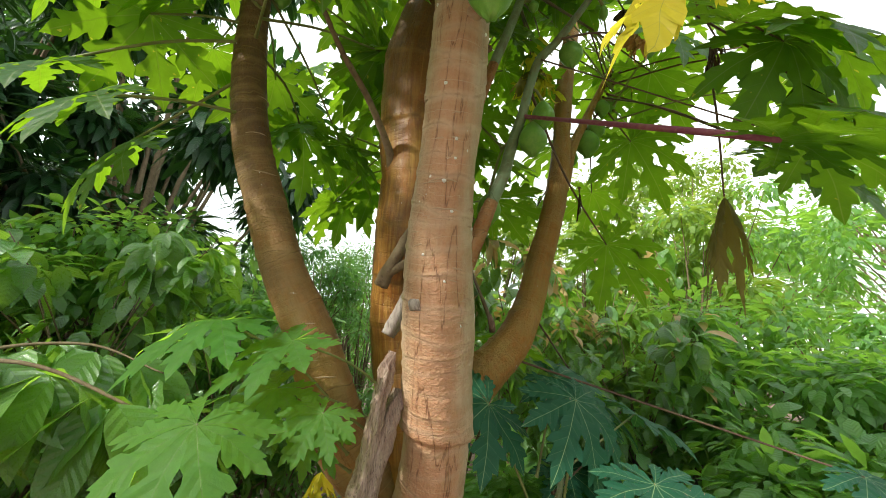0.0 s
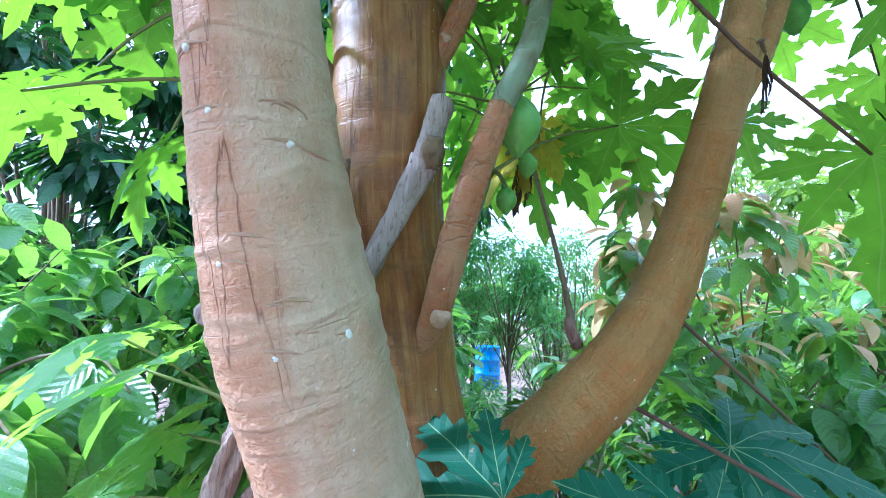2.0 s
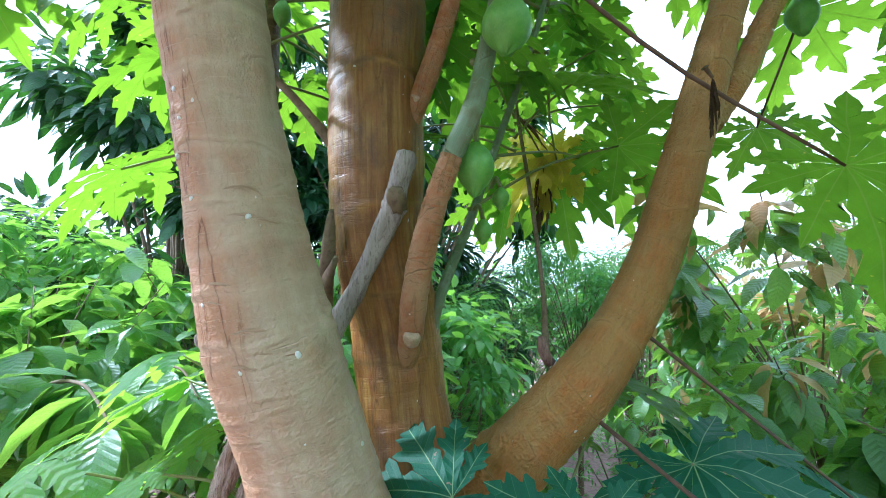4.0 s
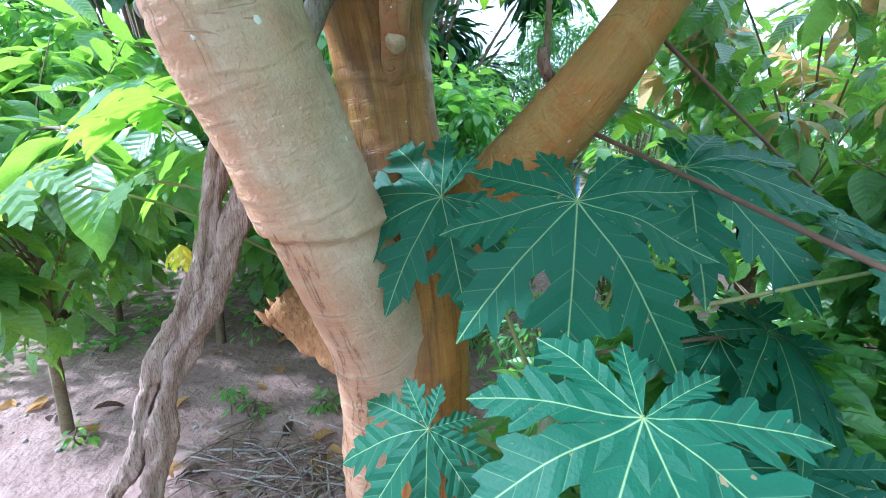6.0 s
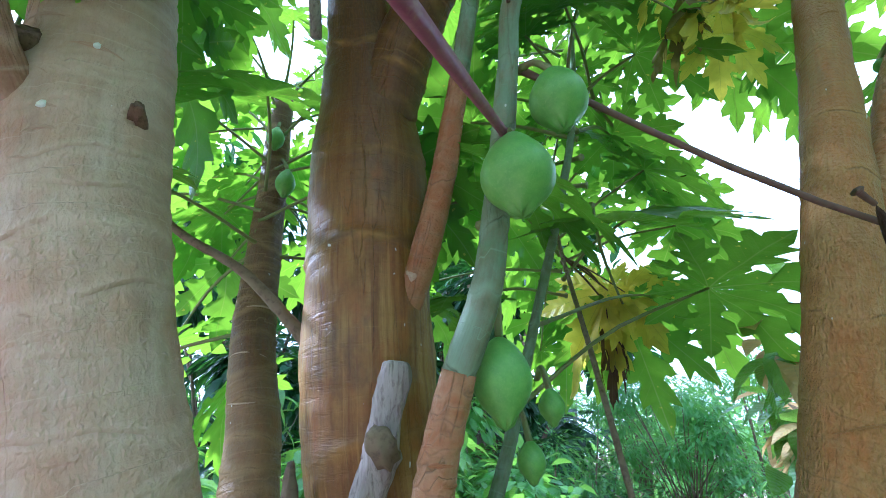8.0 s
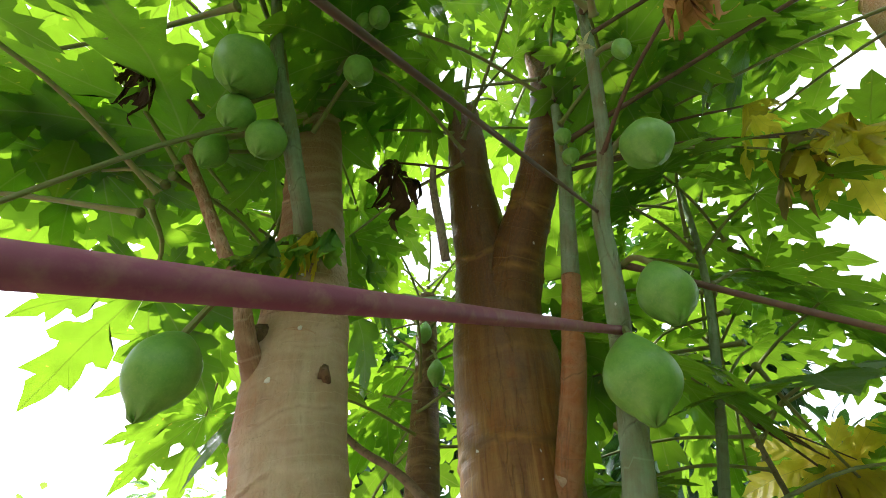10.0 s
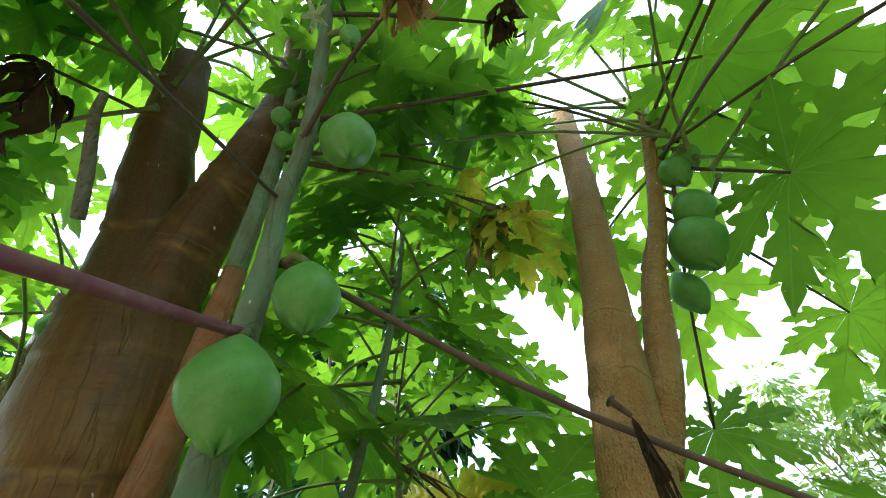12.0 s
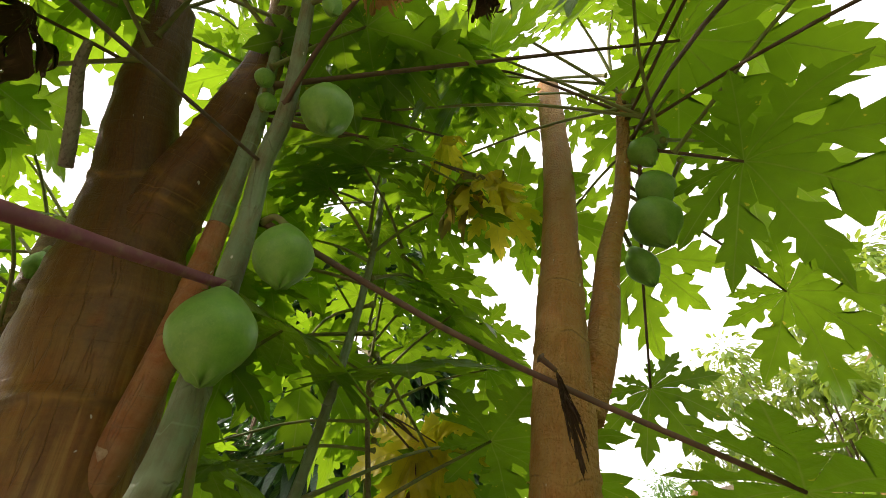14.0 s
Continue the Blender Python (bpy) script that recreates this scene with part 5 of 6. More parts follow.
for rows, seed in (
    ([(-0.53, 0.60, -0.03, 0.020), (-0.47, 0.70, 0.28, 0.020), (-0.422, 0.778, 0.558, 0.018), (-0.392, 0.838, 0.674, 0.020), (-0.382, 0.86, 0.765, 0.017), (-0.364, 0.895, 0.878, 0.021), (-0.342, 0.939, 0.967, 0.026), (-0.323, 0.977, 1.051, 0.020), (-0.307, 1.009, 1.17, 0.022), (-0.292, 1.038, 1.308, 0.019), (-0.28, 1.05, 1.36, 0.010)], 41),
    ([(-0.43, 0.74, -0.03, 0.031), (-0.41, 0.80, 0.28, 0.030), (-0.387, 0.848, 0.545, 0.027), (-0.371, 0.881, 0.70, 0.029), (-0.357, 0.908, 0.835, 0.026), (-0.340, 0.945, 0.915, 0.030), (-0.322, 0.985, 0.99, 0.028), (-0.300, 1.025, 1.096, 0.030), (-0.283, 1.055, 1.18, 0.028), (-0.266, 1.08, 1.27, 0.014)], 42),
):
    rows = [(x, y, z, 0.78 * r0) for x, y, z, r0 in rows]
    pole = part("dead_pole", knotty(rows, seed, 0.013, 28, 0.007), M_POLE)
    tagged(pole, "knotty grey-brown dead pole leaning on the papaya", "pole", "leaning dead poles")

# stalks that cross beside the right-hand stem
LONG_STALKS = [
    ((0.03, 1.63, 1.33), (0.86, 1.27, 1.11), (1.0, 1.15, 1.05), 0.0042, M_PETIOLE_BROWN), ((0.16, 1.45, 1.01), (0.48, 1.80, 1.15), (0.72, 1.95, 1.05), 0.005, M_PETIOLE),
    ((0.14, 1.46, 0.95), (0.32, 1.84, 0.97), (0.52, 2.02, 0.86), 0.004, M_PETIOLE_BROWN), ((0.08, 1.70, 1.52), (0.34, 2.05, 1.18), (0.55, 2.25, 1.05), 0.0045, M_PETIOLE_BROWN),
    ((-0.03, 1.56, 1.10), (-0.03, 1.78, 1.40), (0.08, 2.02, 1.36), 0.004, M_PETIOLE), ((-0.30, 1.47, 1.2), (-0.22, 1.72, 1.28), (-0.05, 1.78, 1.25), 0.004, M_PETIOLE),
]
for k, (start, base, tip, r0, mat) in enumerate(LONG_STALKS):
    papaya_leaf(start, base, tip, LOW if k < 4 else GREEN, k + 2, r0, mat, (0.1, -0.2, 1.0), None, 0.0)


def flower(at, size):
    """Five narrow cream petals, bent back."""
    ob = part("flower", mesh_of("hub", [(0.1 * math.cos(a), 0.1 * math.sin(a), z) for z in (0, 0.5) for a in [k * 1.2566 for k in range(5)]], [(0, 1, 6, 5), (1, 2, 7, 6), (2, 3, 8, 7), (3, 4, 9, 8), (4, 0, 5, 9), (5, 6, 7, 8, 9)]), M_FLOWER, papaya, "cream star-shaped flower")
    ob.matrix_basis = pose(*at, 25, -20, 0) @ Matrix.Scale(size, 4)
    shape = with_material(simple_leaf_mesh(3, 0.32, 1.2, 0.3, 6), M_FLOWER)
    for k in range(5):
        p = part("petal", shape, None, ob)
        p.matrix_basis = pose(0, 0, 0.4, 40, 0, 72 * k)


flower((0.30, 1.285, 2.535), 0.028)
hanging_leaf((0.27, 1.66, 2.0), (0.274, 1.68, 1.985), 0.16, 0.35, 1, M_LEAF_DEAD, "shrivelled dead leaf scrap")


# ---- backdrop planting ----
COCOA = [with_material(simple_leaf_mesh(s, w, d), M_COCOA) for s, w, d in ((1, 0.40, 0.5), (2, 0.44, 0.9), (3, 0.37, 0.3), (4, 0.42, 1.3))]
COCOA_SMALL = [simple_leaf_mesh(s, w, d, stations=4) for s, w, d in ((1, 0.40, 0.6), (2, 0.44, 1.0), (3, 0.36, 0.4))]
FLUSH = [with_material(simple_leaf_mesh(s, 0.34, 0.8), M_FLUSH) for s in (5, 6)]


def cocoa_bush(at, height, spread, boughs, per, seed, size=(0.16, 0.28), flush=0.0, tone="", low=0.26, fill=0):
    """A cocoa bush: stems, and drooping leaves in sprays at the ends of its twigs."""
    r = random.Random(seed)
    z0 = ground_height(at[0], at[1])
    bush = thing("cocoa_bush", "cocoa bush with long drooping glossy leaves" + tone, "bush", "cocoa bushes", (at[0], at[1], z0))
    trunk_h, inner = 0.55 * height, []
    part("trunk", tube([(0, 0, -0.05, 0.026), (0.03, 0.02, trunk_h * 0.5, 0.02), (0.0, 0.05, trunk_h, 0.012)], 0.06, 8, lumps(seed, 0.003)), M_TWIG, bush)
    for b in range(boughs):
        a = 2 * math.pi * (b * 0.382 + r.uniform(-0.05, 0.05))
        top = Vector((math.cos(a) * spread * r.uniform(0.35, 1), math.sin(a) * spread * r.uniform(0.35, 1), height * r.uniform(low, 1)))
        root = Vector((0.01, 0.03, min(trunk_h, top.z * r.uniform(0.45, 0.8))))
        knee = root.lerp(top, 0.5) + Vector((0, 0, 0.06))
        part("branch", tube([(*root, 0.005), (*knee, 0.0035), (*top, 0.002)], 0.08, 5), M_TWIG, bush)
        for k in range(per):
            f = r.uniform(0.35, 1.0)
            p = knee.lerp(top, f) if f > 0.1 else knee
            q = a + r.uniform(-2.2, 2.2)
            rise = r.uniform(-1.1, 0.35)
            d = Vector((math.cos(q) * math.cos(rise), math.sin(q) * math.cos(rise), math.sin(rise)))
            young = r.random() < flush * 0.7 * (f > 0.5 and p.z > 0.68 * height)
            ob = part("leaf", (FLUSH if young else COCOA)[r.randrange(2 if young else 4)], None, bush)
            p = p + d * 0.03
            ob.matrix_basis = aim(p, p + d, (r.uniform(-0.4, 0.4), r.uniform(-0.4, 0.4), 1), r.uniform(*size))
            if k < fill:
                g = root.lerp(top, r.uniform(0.2, 1.0))
                inner.append(((g.x + r.gauss(0, 0.07), g.y + r.gauss(0, 0.07), max(0.5 * low * height, g.z + r.gauss(-0.03, 0.09))), (math.cos(q), math.sin(q), rise - 0.2)))
    if inner:
        tagged(part("crown", leaf_cloud("crown", inner, COCOA_SMALL, seed + 900, (0.7 * size[0], 0.85 * size[1])), M_COCOA, bush), kind="stuff")
    return bush


def long_bough(bush, rows, count, seed):
    """A long arching bough with big leaves that hang from it."""
    r = random.Random(seed)
    part("branch", tube(rows, 0.05, 7, lumps(seed, 0.001)), M_TWIG, bush)
    line = spline(rows, 60)
    for k in range(count):
        p = Vector(line[r.randrange(26, 60)][:3])
        q, rise = r.uniform(-math.pi, math.pi), r.uniform(-1.45, -0.35)
        d = Vector((math.cos(q) * math.cos(rise), math.sin(q) * math.cos(rise), math.sin(rise)))
        ob = part("leaf", COCOA[r.randrange(4)], None, bush)
        ob.matrix_basis = aim(p + d * 0.02, p + d, (r.uniform(-0.5, 0.5), r.uniform(-0.9, 0.1), 0.8), r.uniform(0.17, 0.29))


SMALL = [simple_leaf_mesh(s, w, d, stations=4) for s, w, d in ((1, 0.40, 0.6), (2, 0.44, 1.0), (3, 0.36, 0.4))]
FLUSH = [with_material(simple_leaf_mesh(s, 0.34, 0.8), M_FLUSH) for s in (5, 6)]


def cocoa_bush(at, height, spread, boughs, per, seed, size=(0.16, 0.28), flush=0.0, tone="", low=0.26, fill=0):
    """A cocoa bush: stems, and drooping leaves in sprays at the ends of its twigs."""
    r = random.Random(seed)
    z0 = ground_height(at[0], at[1])
    bush = thing("cocoa_bush", "cocoa bush with long drooping glossy leaves" + tone, "bush", "cocoa bushes", (at[0], at[1], z0))
    trunk_h, inner = 0.55 * height, []
    part("trunk", tube([(0, 0, -0.05, 0.026), (0.03, 0.02, trunk_h * 0.5, 0.02), (0.0, 0.05, trunk_h, 0.012)], 0.06, 8, lumps(seed, 0.003)), M_TWIG, bush)
    for b in range(boughs):
        a = 2 * math.pi * (b * 0.382 + r.uniform(-0.05, 0.05))
        top = Vector((math.cos(a) * spread * r.uniform(0.35, 1), math.sin(a) * spread * r.uniform(0.35, 1), height * r.uniform(low, 1)))
        root = Vector((0.01, 0.03, min(trunk_h, top.z * r.uniform(0.45, 0.8))))
        knee = root.lerp(top, 0.5) + Vector((0, 0, 0.06))
        part("branch", tube([(*root, 0.005), (*knee, 0.0035), (*top, 0.002)], 0.08, 5), M_TWIG, bush)
        for k in range(per):
            f = r.uniform(0.35, 1.0)
            p = knee.lerp(top, f) if f > 0.1 else knee
            q = a + r.uniform(-2.2, 2.2)
            rise = r.uniform(-1.1, 0.35)
            d = Vector((math.cos(q) * math.cos(rise), math.sin(q) * math.cos(rise), math.sin(rise)))
            young = r.random() < flush * 0.7 * (f > 0.5 and p.z > 0.68 * height)
            ob = part("leaf", (FLUSH if young else COCOA)[r.randrange(2 if young else 4)], None, bush)
            p = p + d * 0.03
            ob.matrix_basis = aim(p, p + d, (r.uniform(-0.4, 0.4), r.uniform(-0.4, 0.4), 1), r.uniform(*size))
            if k < fill:
                g = root.lerp(top, r.uniform(0.2, 1.0))
                inner.append(((g.x + r.gauss(0, 0.07), g.y + r.gauss(0, 0.07), max(0.5 * low * height, g.z + r.gauss(-0.03, 0.09))), (math.cos(q), math.sin(q), rise - 0.2)))
    if inner:
        tagged(part("crown", leaf_cloud("crown", inner, COCOA_SMALL, seed + 900, (0.7 * size[0], 0.85 * size[1])), M_COCOA, bush), kind="stuff")
    return bush


def long_bough(bush, rows, count, seed):
    """A long arching bough with big leaves that hang from it."""
    r = random.Random(seed)
    part("branch", tube(rows, 0.05, 7, lumps(seed, 0.001)), M_TWIG, bush)
    line = spline(rows, 60)
    for k in range(count):
        p = Vector(line[r.randrange(26, 60)][:3])
        q, rise = r.uniform(-math.pi, math.pi), r.uniform(-1.45, -0.35)
        d = Vector((math.cos(q) * math.cos(rise), math.sin(q) * math.cos(rise), math.sin(rise)))
        ob = part("leaf", COCOA[r.randrange(4)], None, bush)
        ob.matrix_basis = aim(p + d * 0.02, p + d, (r.uniform(-0.5, 0.5), r.uniform(-0.9, 0.1), 0.8), r.uniform(0.17, 0.29))


def scatter(box, count, seed, gather=0.0):
    r = np.random.RandomState(seed)
    p = np.c_[r.uniform(box[0], box[1], count), r.uniform(box[2], box[3], count), r.uniform(0, 1, count)]
    return p, r


SMALL = [simple_leaf_mesh(s, w, d, stations=3) for s, w, d in ((1, 0.45, 0.5), (2, 0.55, 0.8), (3, 0.35, 0.3))]
LONG = [simple_leaf_mesh(s, 0.26, d, stations=4) for s, d in ((1, 0.6), (2, 1.0), (3, 0.3))]
FERN = [simple_leaf_mesh(s, 0.3, 0.2, stations=2) for s in (1, 2)]


def leafy_shrub(name, label, at, height, spread, count, seed, meshes, mat, sizes, group="", droop=0.4, clumps=14, category="shrub", under=0.2):
    """A shrub or small tree: trunk with limbs and a crown of clumped leaves with gaps."""
    r = np.random.RandomState(seed)
    z0 = ground_height(at[0], at[1])
    ob = thing(name, label, category, group, (at[0], at[1], z0))
    centres = []
    for c in range(clumps):
        a, rad, z = r.uniform(0, 2 * math.pi), spread * math.sqrt(r.uniform(0, 1)), height * r.uniform(under, 1.0)
        rad *= 1.0 if z < 0.75 * height else 0.7
        centres.append((rad * math.cos(a), rad * math.sin(a), z))
    stems = []
    if under > 0.4:
        stems.append(tube([(0, 0, -0.05, 0.012 * height), (0.03, -0.02, 0.3 * height, 0.010 * height), (0, 0.02, under * height, 0.006 * height)], 0.1, 8))
    for c in centres:
        if under > 0.4:
            stems.append(tube([(0, 0.01, height * r.uniform(0.35, under), 0.007), (c[0] * 0.5, c[1] * 0.5, 0.35 * height * under + 0.6 * c[2], 0.005), (*c, 0.002)], height / 7, 5))
            continue
        bend = (c[0] * 0.35 + r.normal(0, 0.03), c[1] * 0.35 + r.normal(0, 0.03), c[2] * 0.5)
        stems.append(tube([(r.normal(0, 0.03), r.normal(0, 0.03), -0.05, 0.006 + 0.008 * height), (*bend, 0.004 + 0.004 * height), (*c, 0.003)], height / 7, 5))
    bm = bmesh.new()
    for s in stems:
        bm.from_mesh(s)
        bpy.data.meshes.remove(s)
    part("trunk", bm, M_TWIG, ob)
    spots = []
    size = spread / math.sqrt(clumps) * 1.25
    for k in range(count):
        c = centres[r.randint(clumps)]
        d = r.normal(0, 1, 3) * (1, 1, 0.7)
        p = np.array(c) + d * size * 0.5
        p[2] = max(0.03, p[2])
        q = d + (0, 0, -droop - 0.2)
        spots.append((p, q))
    crown_ob = part("crown", leaf_cloud("crown", spots, meshes, seed + 1, sizes), mat, ob)
    tagged(crown_ob, kind="stuff")
    return ob


# bushes beside and behind the tree
for k, (x, y, h, sp, boughs, per, big, flush, low, fill) in enumerate((
    (-1.75, 0.55, 1.75, 0.62, 36, 20, 0.23, 0.0, 0.5, 12), (-1.95, 1.75, 1.9, 0.70, 30, 18, 0.22, 0.0, 0.36, 16), (-3.0, 0.75, 2.0, 0.7, 20, 13, 0.28, 0.05, 0.3, 13), (-2.9, 1.3, 2.3, 0.8, 16, 9, 0.28, 0.0, 0.3, 9),
    (0.05, 2.95, 2.0, 0.78, 44, 24, 0.19, 0.9, 0.26, 24), (0.75, 2.85, 1.7, 0.70, 34, 22, 0.19, 0.15, 0.2, 22), (0.8, 3.9, 2.3, 0.9, 22, 13, 0.25, 0.4, 0.26, 13), (-0.2, 4.2, 2.0, 0.8, 16, 8, 0.24, 0.3, 0.26, 8),
    (0.55, 2.05, 0.75, 0.40, 12, 9, 0.22, 0.0, 0.26, 9), (-2.0, 2.75, 1.3, 0.5, 12, 9, 0.2, 0.0, 0.26, 9), (-1.35, 1.95, 1.5, 0.45, 16, 10, 0.22, 0.0, 0.45, 8), (-0.72, 3.6, 1.55, 0.5, 16, 12, 0.2, 0.3, 0.26, 12))):
    made = cocoa_bush((x, y), h, sp, boughs, per, 21 + k, (0.55 * big, big), flush, " and salmon young ones" if flush > 0.1 else "", low, fill)
    if k == 0:
        long_bough(made, [(0.05, 0.02, 0.85, 0.010), (0.40, 0.10, 1.22, 0.007), (0.72, 0.22, 1.30, 0.005), (0.98, 0.32, 1.20, 0.0025)], 44, 91)
        long_bough(made, [(0.05, 0.05, 0.90, 0.009), (0.35, 0.30, 1.25, 0.006), (0.62, 0.45, 1.33, 0.004), (0.86, 0.50, 1.26, 0.002)], 30, 92)

shrub_rows = [
    # x, y, height, spread, leaves, kind
    (1.7, 2.5, 1.35, 0.8, 4200, 0), (2.6, 3.3, 1.7, 1.0, 4600, 0), (2.0, 1.5, 0.95, 0.7, 3200, 0), (3.2, 2.0, 1.4, 1.0, 3600, 0), (1.5, 3.4, 1.7, 0.9, 4200, 0),
    (0.75, 1.85, 0.6, 0.4, 1000, 0), (0.3, 2.3, 0.75, 0.5, 1300, 0), (-0.35, 2.2, 0.7, 0.45, 1200, 2),
    (-1.35, 2.5, 1.25, 0.5, 2800, 2), (-0.5, 4.6, 1.9, 0.7, 2600, 2), (-2.5, 3.5, 1.7, 0.75, 3000, 2), (-4.3, 5.2, 2.6, 1.1, 3600, 2), (-7.2, 9.2, 3.0, 1.6, 4000, 2), (-4.6, 11.0, 2.6, 1.6, 3600, 2), (-1.2, 3.9, 0.95, 0.45, 1500, 2), (0.1, 2.0, 0.8, 0.4, 1600, 0),
    (-1.9, 2.6, 1.7, 0.8, 4200, 0), (-2.9, 2.4, 2.1, 0.9, 4200, 0), (-3.3, 0.4, 2.0, 0.9, 3600, 0),
    (1.25, 2.1, 0.95, 0.5, 3600, 0), (1.0, 1.75, 0.6, 0.4, 2000, 0), (-2.6, 1.9, 1.6, 0.5, 4200, 2), (-1.85, 5.2, 2.5, 0.7, 4200, 2),
    (-2.0, 2.85, 1.8, 0.6, 5200, 2), (-2.8, 4.1, 2.1, 0.8, 5200, 2), (-2.5, 6.2, 2.7, 0.9, 5200, 2),
    (-3.6, 3.4, 6.0, 1.7, 12000, 1), (-5.6, 3.2, 6.5, 1.8, 8000, 1), (-4.8, 1.4, 4.8, 1.7, 9000, 1), (-6.2, 4.6, 3.6, 1.5, 6000, 1),
    (4.4, 4.2, 3.8, 1.5, 4600, 0), (2.4, 6.0, 3.4, 1.5, 4600, 0), (5.2, 1.4, 3.6, 1.5, 3800, 0), (6.3, 7.0, 5.0, 2.2, 4600, 0), (0.4, 6.4, 2.3, 1.2, 3000, 0), (3.6, -1.0, 2.4, 1.2, 3600, 0),
]
KINDS = [("weedy_shrub", "dense weedy green shrub with small oval leaves", SMALL, M_WEED, (0.06, 0.14)), ("shade_tree", "dark green tree with long hanging narrow leaves", LONG, M_MANGO, (0.18, 0.30)),
         ("feathery_shrub", "pale green feathery-leaved shrub", FERN, M_FEATHER, (0.035, 0.07))]
for k, (x, y, h, sp, n, kind) in enumerate(shrub_rows):
    nm, label, meshes, mat, sizes = KINDS[kind]
    leafy_shrub(nm, label, (x, y), h, sp, n, 100 + k, meshes, mat, sizes, nm.replace("_", " ") + "s", clumps=14 + int(14 * sp))

for k, (x, y, h, sp, n) in enumerate(((-2.1, 4.5, 2.3, 0.7, 5000), (-3.4, 5.6, 2.7, 0.9, 5500), (-2.3, 7.2, 2.7, 0.9, 4500))):
    leafy_shrub("feathery_tree", "small feathery-leaved tree with clear thin stems", (x, y), h, sp, n, 160 + k, FERN, M_FEATHER, (0.045, 0.09), "feathery trees", clumps=30, category="tree", under=0.6)

# low weeds over the ground, but for the trodden soil beside the tree
rw = np.random.RandomState(77)
spots = []
while len(spots) < 22000:
    x, y = rw.uniform(-6.5, 6.5), rw.uniform(-3.5, 7.5)
    if noise.noise((0.35 * x, 0.35 * y, 7)) + 0.25 * rw.random() < 0.02 + 0.10 * max(0.0, abs(x) - 4.0) + 0.12 * max(0.0, -1.0 - y):
        continue
    if (-2.4 < x < 0.35 and -0.5 < y < 1.75) or (-0.4 < x < 1.2 and y < 1.4) or abs((x + 0.6) + 0.28 * (y - 1.4)) < 0.45:
        continue
    h = max(0.0, 0.5 * noise.noise((0.9 * x, 0.9 * y, 3)) + 0.32)
    z = ground_height(x, y) + rw.uniform(0, 1) * h + 0.02
    spots.append(((x, y, z), (rw.normal(), rw.normal(), rw.uniform(-0.3, 0.5))))
tagged(part("weeds", leaf_cloud("weeds", spots, SMALL, 78, (0.05, 0.11)), M_WEED), "low green weeds covering the ground", "weeds", kind="stuff")

# far hedge of trees round the plot
far = random.Random(5)
for k in range(26):
    a = 2 * math.pi * k / 26 + far.uniform(-0.06, 0.06)
    d = far.uniform(14, 22)
    x, y = d * math.cos(a), 1.4 + d * math.sin(a)
    h = far.uniform(2.6, 4.0) if -12 < x < 4 and y > 5 else far.uniform(3.5, 7)
    leafy_shrub("far_tree", "distant green tree at the edge of the plot", (x, y), h, 2.6, 1500, 300 + k, SMALL, M_WEED, (0.3, 0.55), "far trees", clumps=16, category="tree")


# ---- on the ground ----
def drum(at):
    """A plastic drum with hoops and a rim."""
    ob = thing("drum", "blue plastic drum standing on bare ground", "drum", at=(at[0], at[1], ground_height(*at)))
    prof = [(0.27, 0.0), (0.285, 0.03), (0.285, 0.28), (0.30, 0.30), (0.30, 0.33), (0.285, 0.35), (0.285, 0.58), (0.30, 0.60), (0.30, 0.63), (0.285, 0.65), (0.285, 0.86), (0.295, 0.87), (0.295, 0.90), (0.27, 0.90), (0.265, 0.87), (0.0, 0.865)]
    v, f, n = [], [], 32
    for r0, z in prof:
        v += [(r0 * math.cos(2 * math.pi * j / n), r0 * math.sin(2 * math.pi * j / n), z) for j in range(n)]
    for k in range(len(prof) - 1):
        f += [(k * n + j, k * n + (j + 1) % n, (k + 1) * n + (j + 1) % n, (k + 1) * n + j) for j in range(n)]
    part("body", mesh_of("drum", v, f), M_BLUE, ob)


drum((-5.3, 8.6))
lit = random.Random(9)
for k in range(90):
    a, d = lit.uniform(-1.2, 4.2), 0.2 + abs(lit.gauss(0, 0.45))
    x, y = -0.35 - d * math.cos(a) * 0.9, 1.25 - d * math.sin(a) * 0.6
    z, ln, t = ground_height(x, y), lit.uniform(0.06, 0.3), lit.uniform(0, 6.3)
    dx, dy = math.cos(t) * ln / 2, math.sin(t) * ln / 2
    tw = part("twig", tube([(x - dx, y - dy, z + 0.004, 0.004), (x, y, z + 0.012, 0.0035), (x + dx, y + dy, z + 0.006, 0.002)], ln / 4, 5), M_TWIG)
    tagged(tw, "dry brown twig lying on the soil", "twig", "fallen twigs")
DRYLEAF = [with_material(simple_leaf_mesh(s, 0.4, 1.1, 0.5), M_LEAF_DRY) for s in (21, 22)] + [with_material(simple_leaf_mesh(23, 0.4, 0.8, 0.6), M_LEAF_DEAD)]
for k in range(70):
    x, y = lit.uniform(-2.6, 0.3), lit.uniform(0.2, 2.0)
    ob = part("fallen_leaf", DRYLEAF[k % 3], None)
    ob.matrix_basis = pose(x, y, ground_height(x, y) + 0.02, lit.uniform(-15, 15), lit.uniform(-15, 15), lit.uniform(0, 360)) @ Matrix.Scale(lit.uniform(0.08, 0.17), 4)
    tagged(ob, "dry curled brown leaf on the soil", "leaf", "fallen leaves")

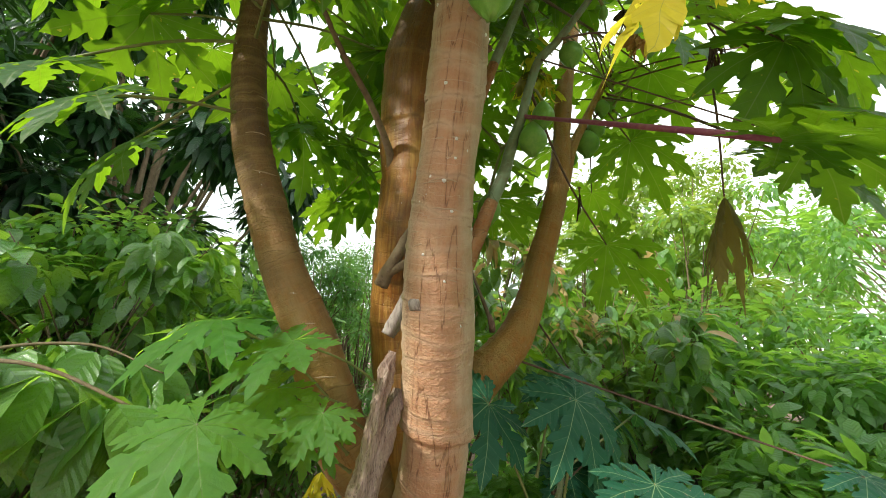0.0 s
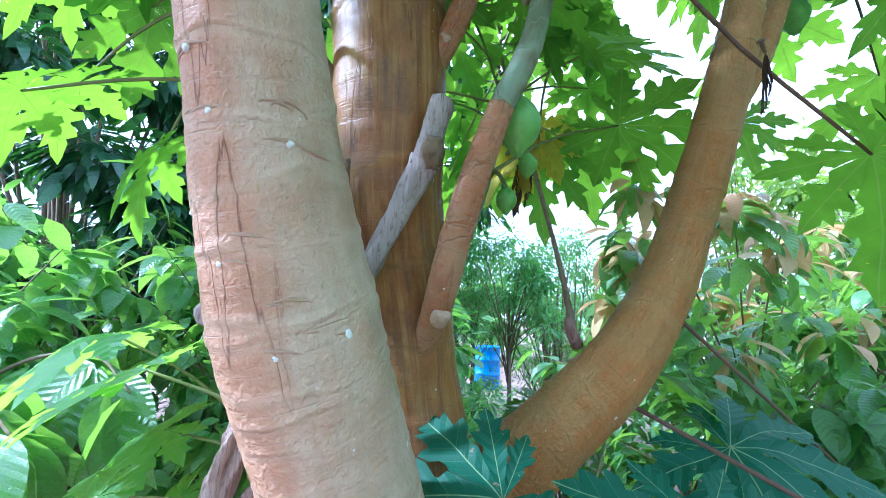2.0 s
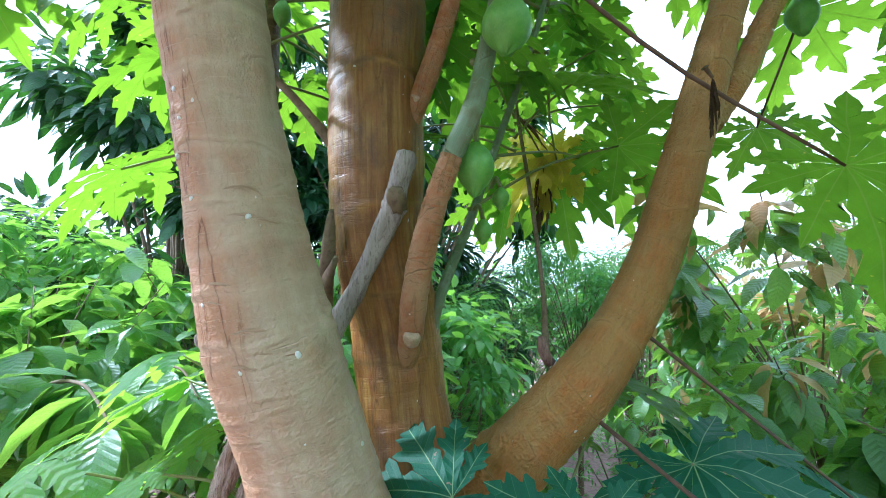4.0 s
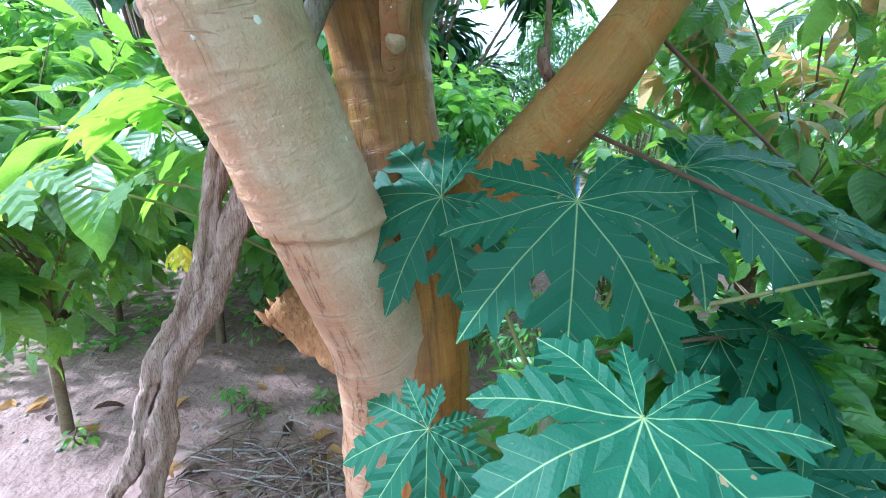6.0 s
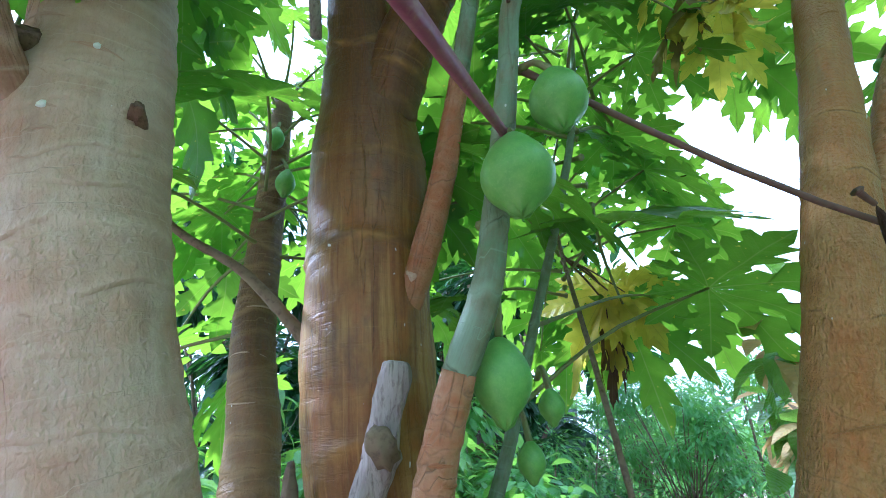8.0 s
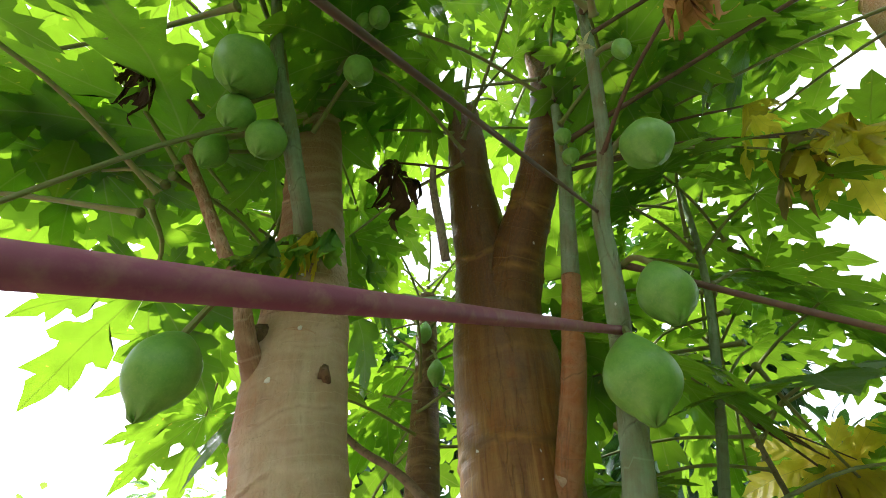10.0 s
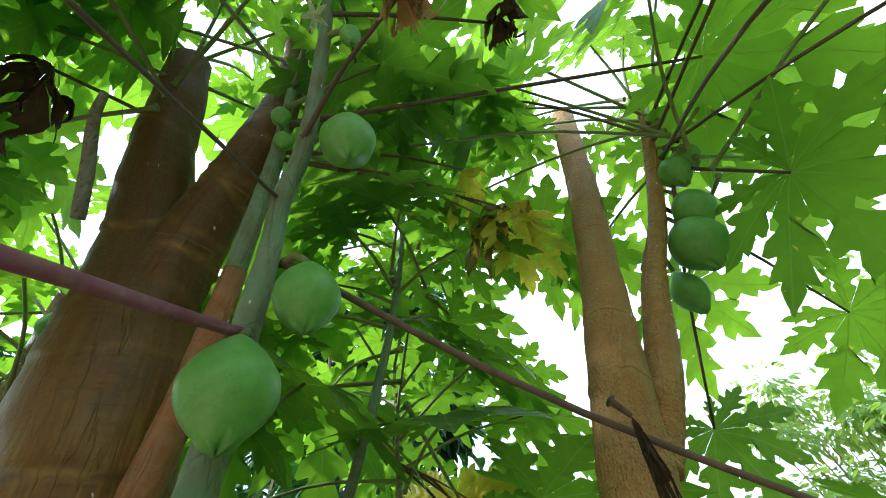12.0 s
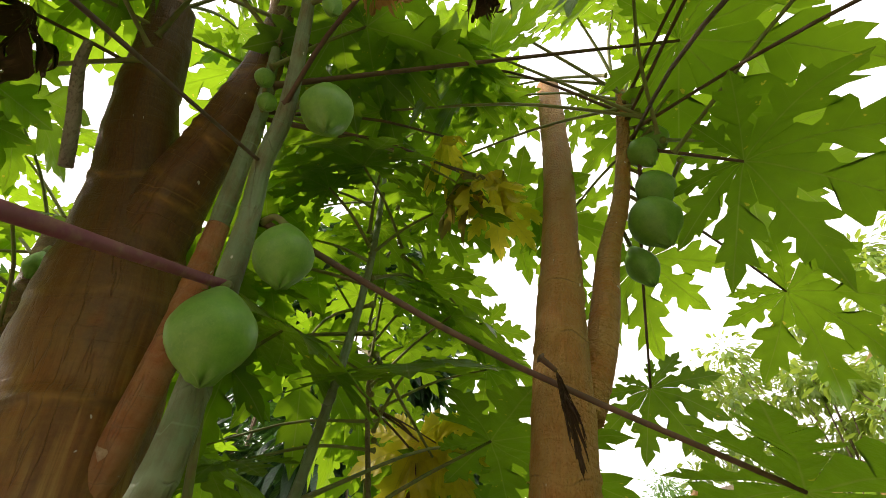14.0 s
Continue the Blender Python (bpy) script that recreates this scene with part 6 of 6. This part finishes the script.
# heap of dry sticks beside the foot of the trunk
heap = random.Random(12)
for k in range(210):
    f, g = heap.uniform(0, 1), heap.gauss(0, 0.16)
    x, y = -1.25 + 0.62 * f + 0.5 * g, 1.02 + 0.38 * f - 0.6 * g
    z, ln, t, r0 = ground_height(x, y) + 0.03 * heap.random(), heap.uniform(0.05, 0.26), heap.gauss(1.0, 0.8), heap.uniform(0.0016, 0.005)
    dx, dy, dz = math.cos(t) * ln / 2, math.sin(t) * ln / 2, heap.uniform(-0.02, 0.02)
    tw = part("twig", tube([(x - dx, y - dy, z + 0.004 - dz, r0), (x + heap.gauss(0, 0.006), y, z + 0.012, r0), (x + dx, y + dy, z + 0.006 + dz, 0.6 * r0)], ln / 3, 5), (M_TWIG, M_WOOD, M_ROTTEN)[k % 3])
    tagged(tw, "dry stick in a heap on the soil", "twig", "heaped dry sticks")

# seedlings, a short post and pebbles on the bare soil
for k, (x, y, h, n) in enumerate(((-1.46, 1.19, 0.14, 34), (-1.40, 1.26, 0.10, 22), (-1.27, 1.54, 0.12, 30), (-1.22, 1.60, 0.10, 22), (-2.15, 1.58, 0.35, 120), (-1.62, 0.62, 0.10, 20))):
    leafy_shrub("seedling", "small green seedling on bare soil", (x, y), h, 0.5 * h, n, 400 + k, SMALL, M_WEED, (0.03, 0.06), "seedlings", clumps=4, category="plant")
post = part("post", knotty([(-2.29, 1.27, -0.05, 0.03), (-2.28, 1.27, 0.18, 0.028), (-2.285, 1.265, 0.42, 0.026)], 51, 0.005), M_TWIG)
tagged(post, "short dark wooden post in the soil", "post")


def stone_mesh(seed):
    bm = bmesh.new()
    bmesh.ops.create_icosphere(bm, subdivisions=2, radius=1.0)
    for v in bm.verts:
        v.co *= 1 + 0.45 * noise.noise(v.co * 1.1 + Vector((seed, 0, 0)))
        v.co.z *= 0.6
    me = bpy.data.meshes.new("stone")
    bm.to_mesh(me)
    bm.free()
    me.materials.append(M_STONE)
    return me


STONES = [stone_mesh(s) for s in (1, 4, 9)]
for k in range(70):
    x, y = heap.uniform(-2.6, -0.4), heap.uniform(0.1, 1.9)
    ob = part("pebble", STONES[k % 3], None)
    s = heap.uniform(0.004, 0.013)
    ob.matrix_basis = pose(x, y, ground_height(x, y) + 0.3 * s, 0, 0, heap.uniform(0, 360)) @ Matrix.Scale(s, 4)
    tagged(ob, "small grey-brown pebble on the soil", "pebble", "pebbles")

# trees that rise beyond the bushes
for k, (x, y, h, sp, n) in enumerate(((1.4, 6.9, 4.2, 1.3, 5200), (3.0, 8.0, 4.7, 1.6, 5200), (-0.4, 7.4, 3.9, 1.2, 4200), (1.9, 5.0, 3.0, 0.9, 4200), (0.9, 5.4, 2.8, 0.8, 3600))):
    leafy_shrub("field_tree", "light green broad-leaved tree beyond the bushes", (x, y), h, sp, n, 430 + k, SMALL, M_FIELD, (0.07, 0.14), "field trees", clumps=34, category="tree")

hanging = part("fallen_leaf", with_material(HANG[2], M_LEAF_YELLOW), None)
hanging.matrix_basis = pose(-0.40, 0.965, 1.10, 0, 0, 30) @ Matrix.Diagonal((0.16, 0.16, 0.13, 1))
tagged(hanging, "yellow dying leaf caught between the dead poles", "leaf")
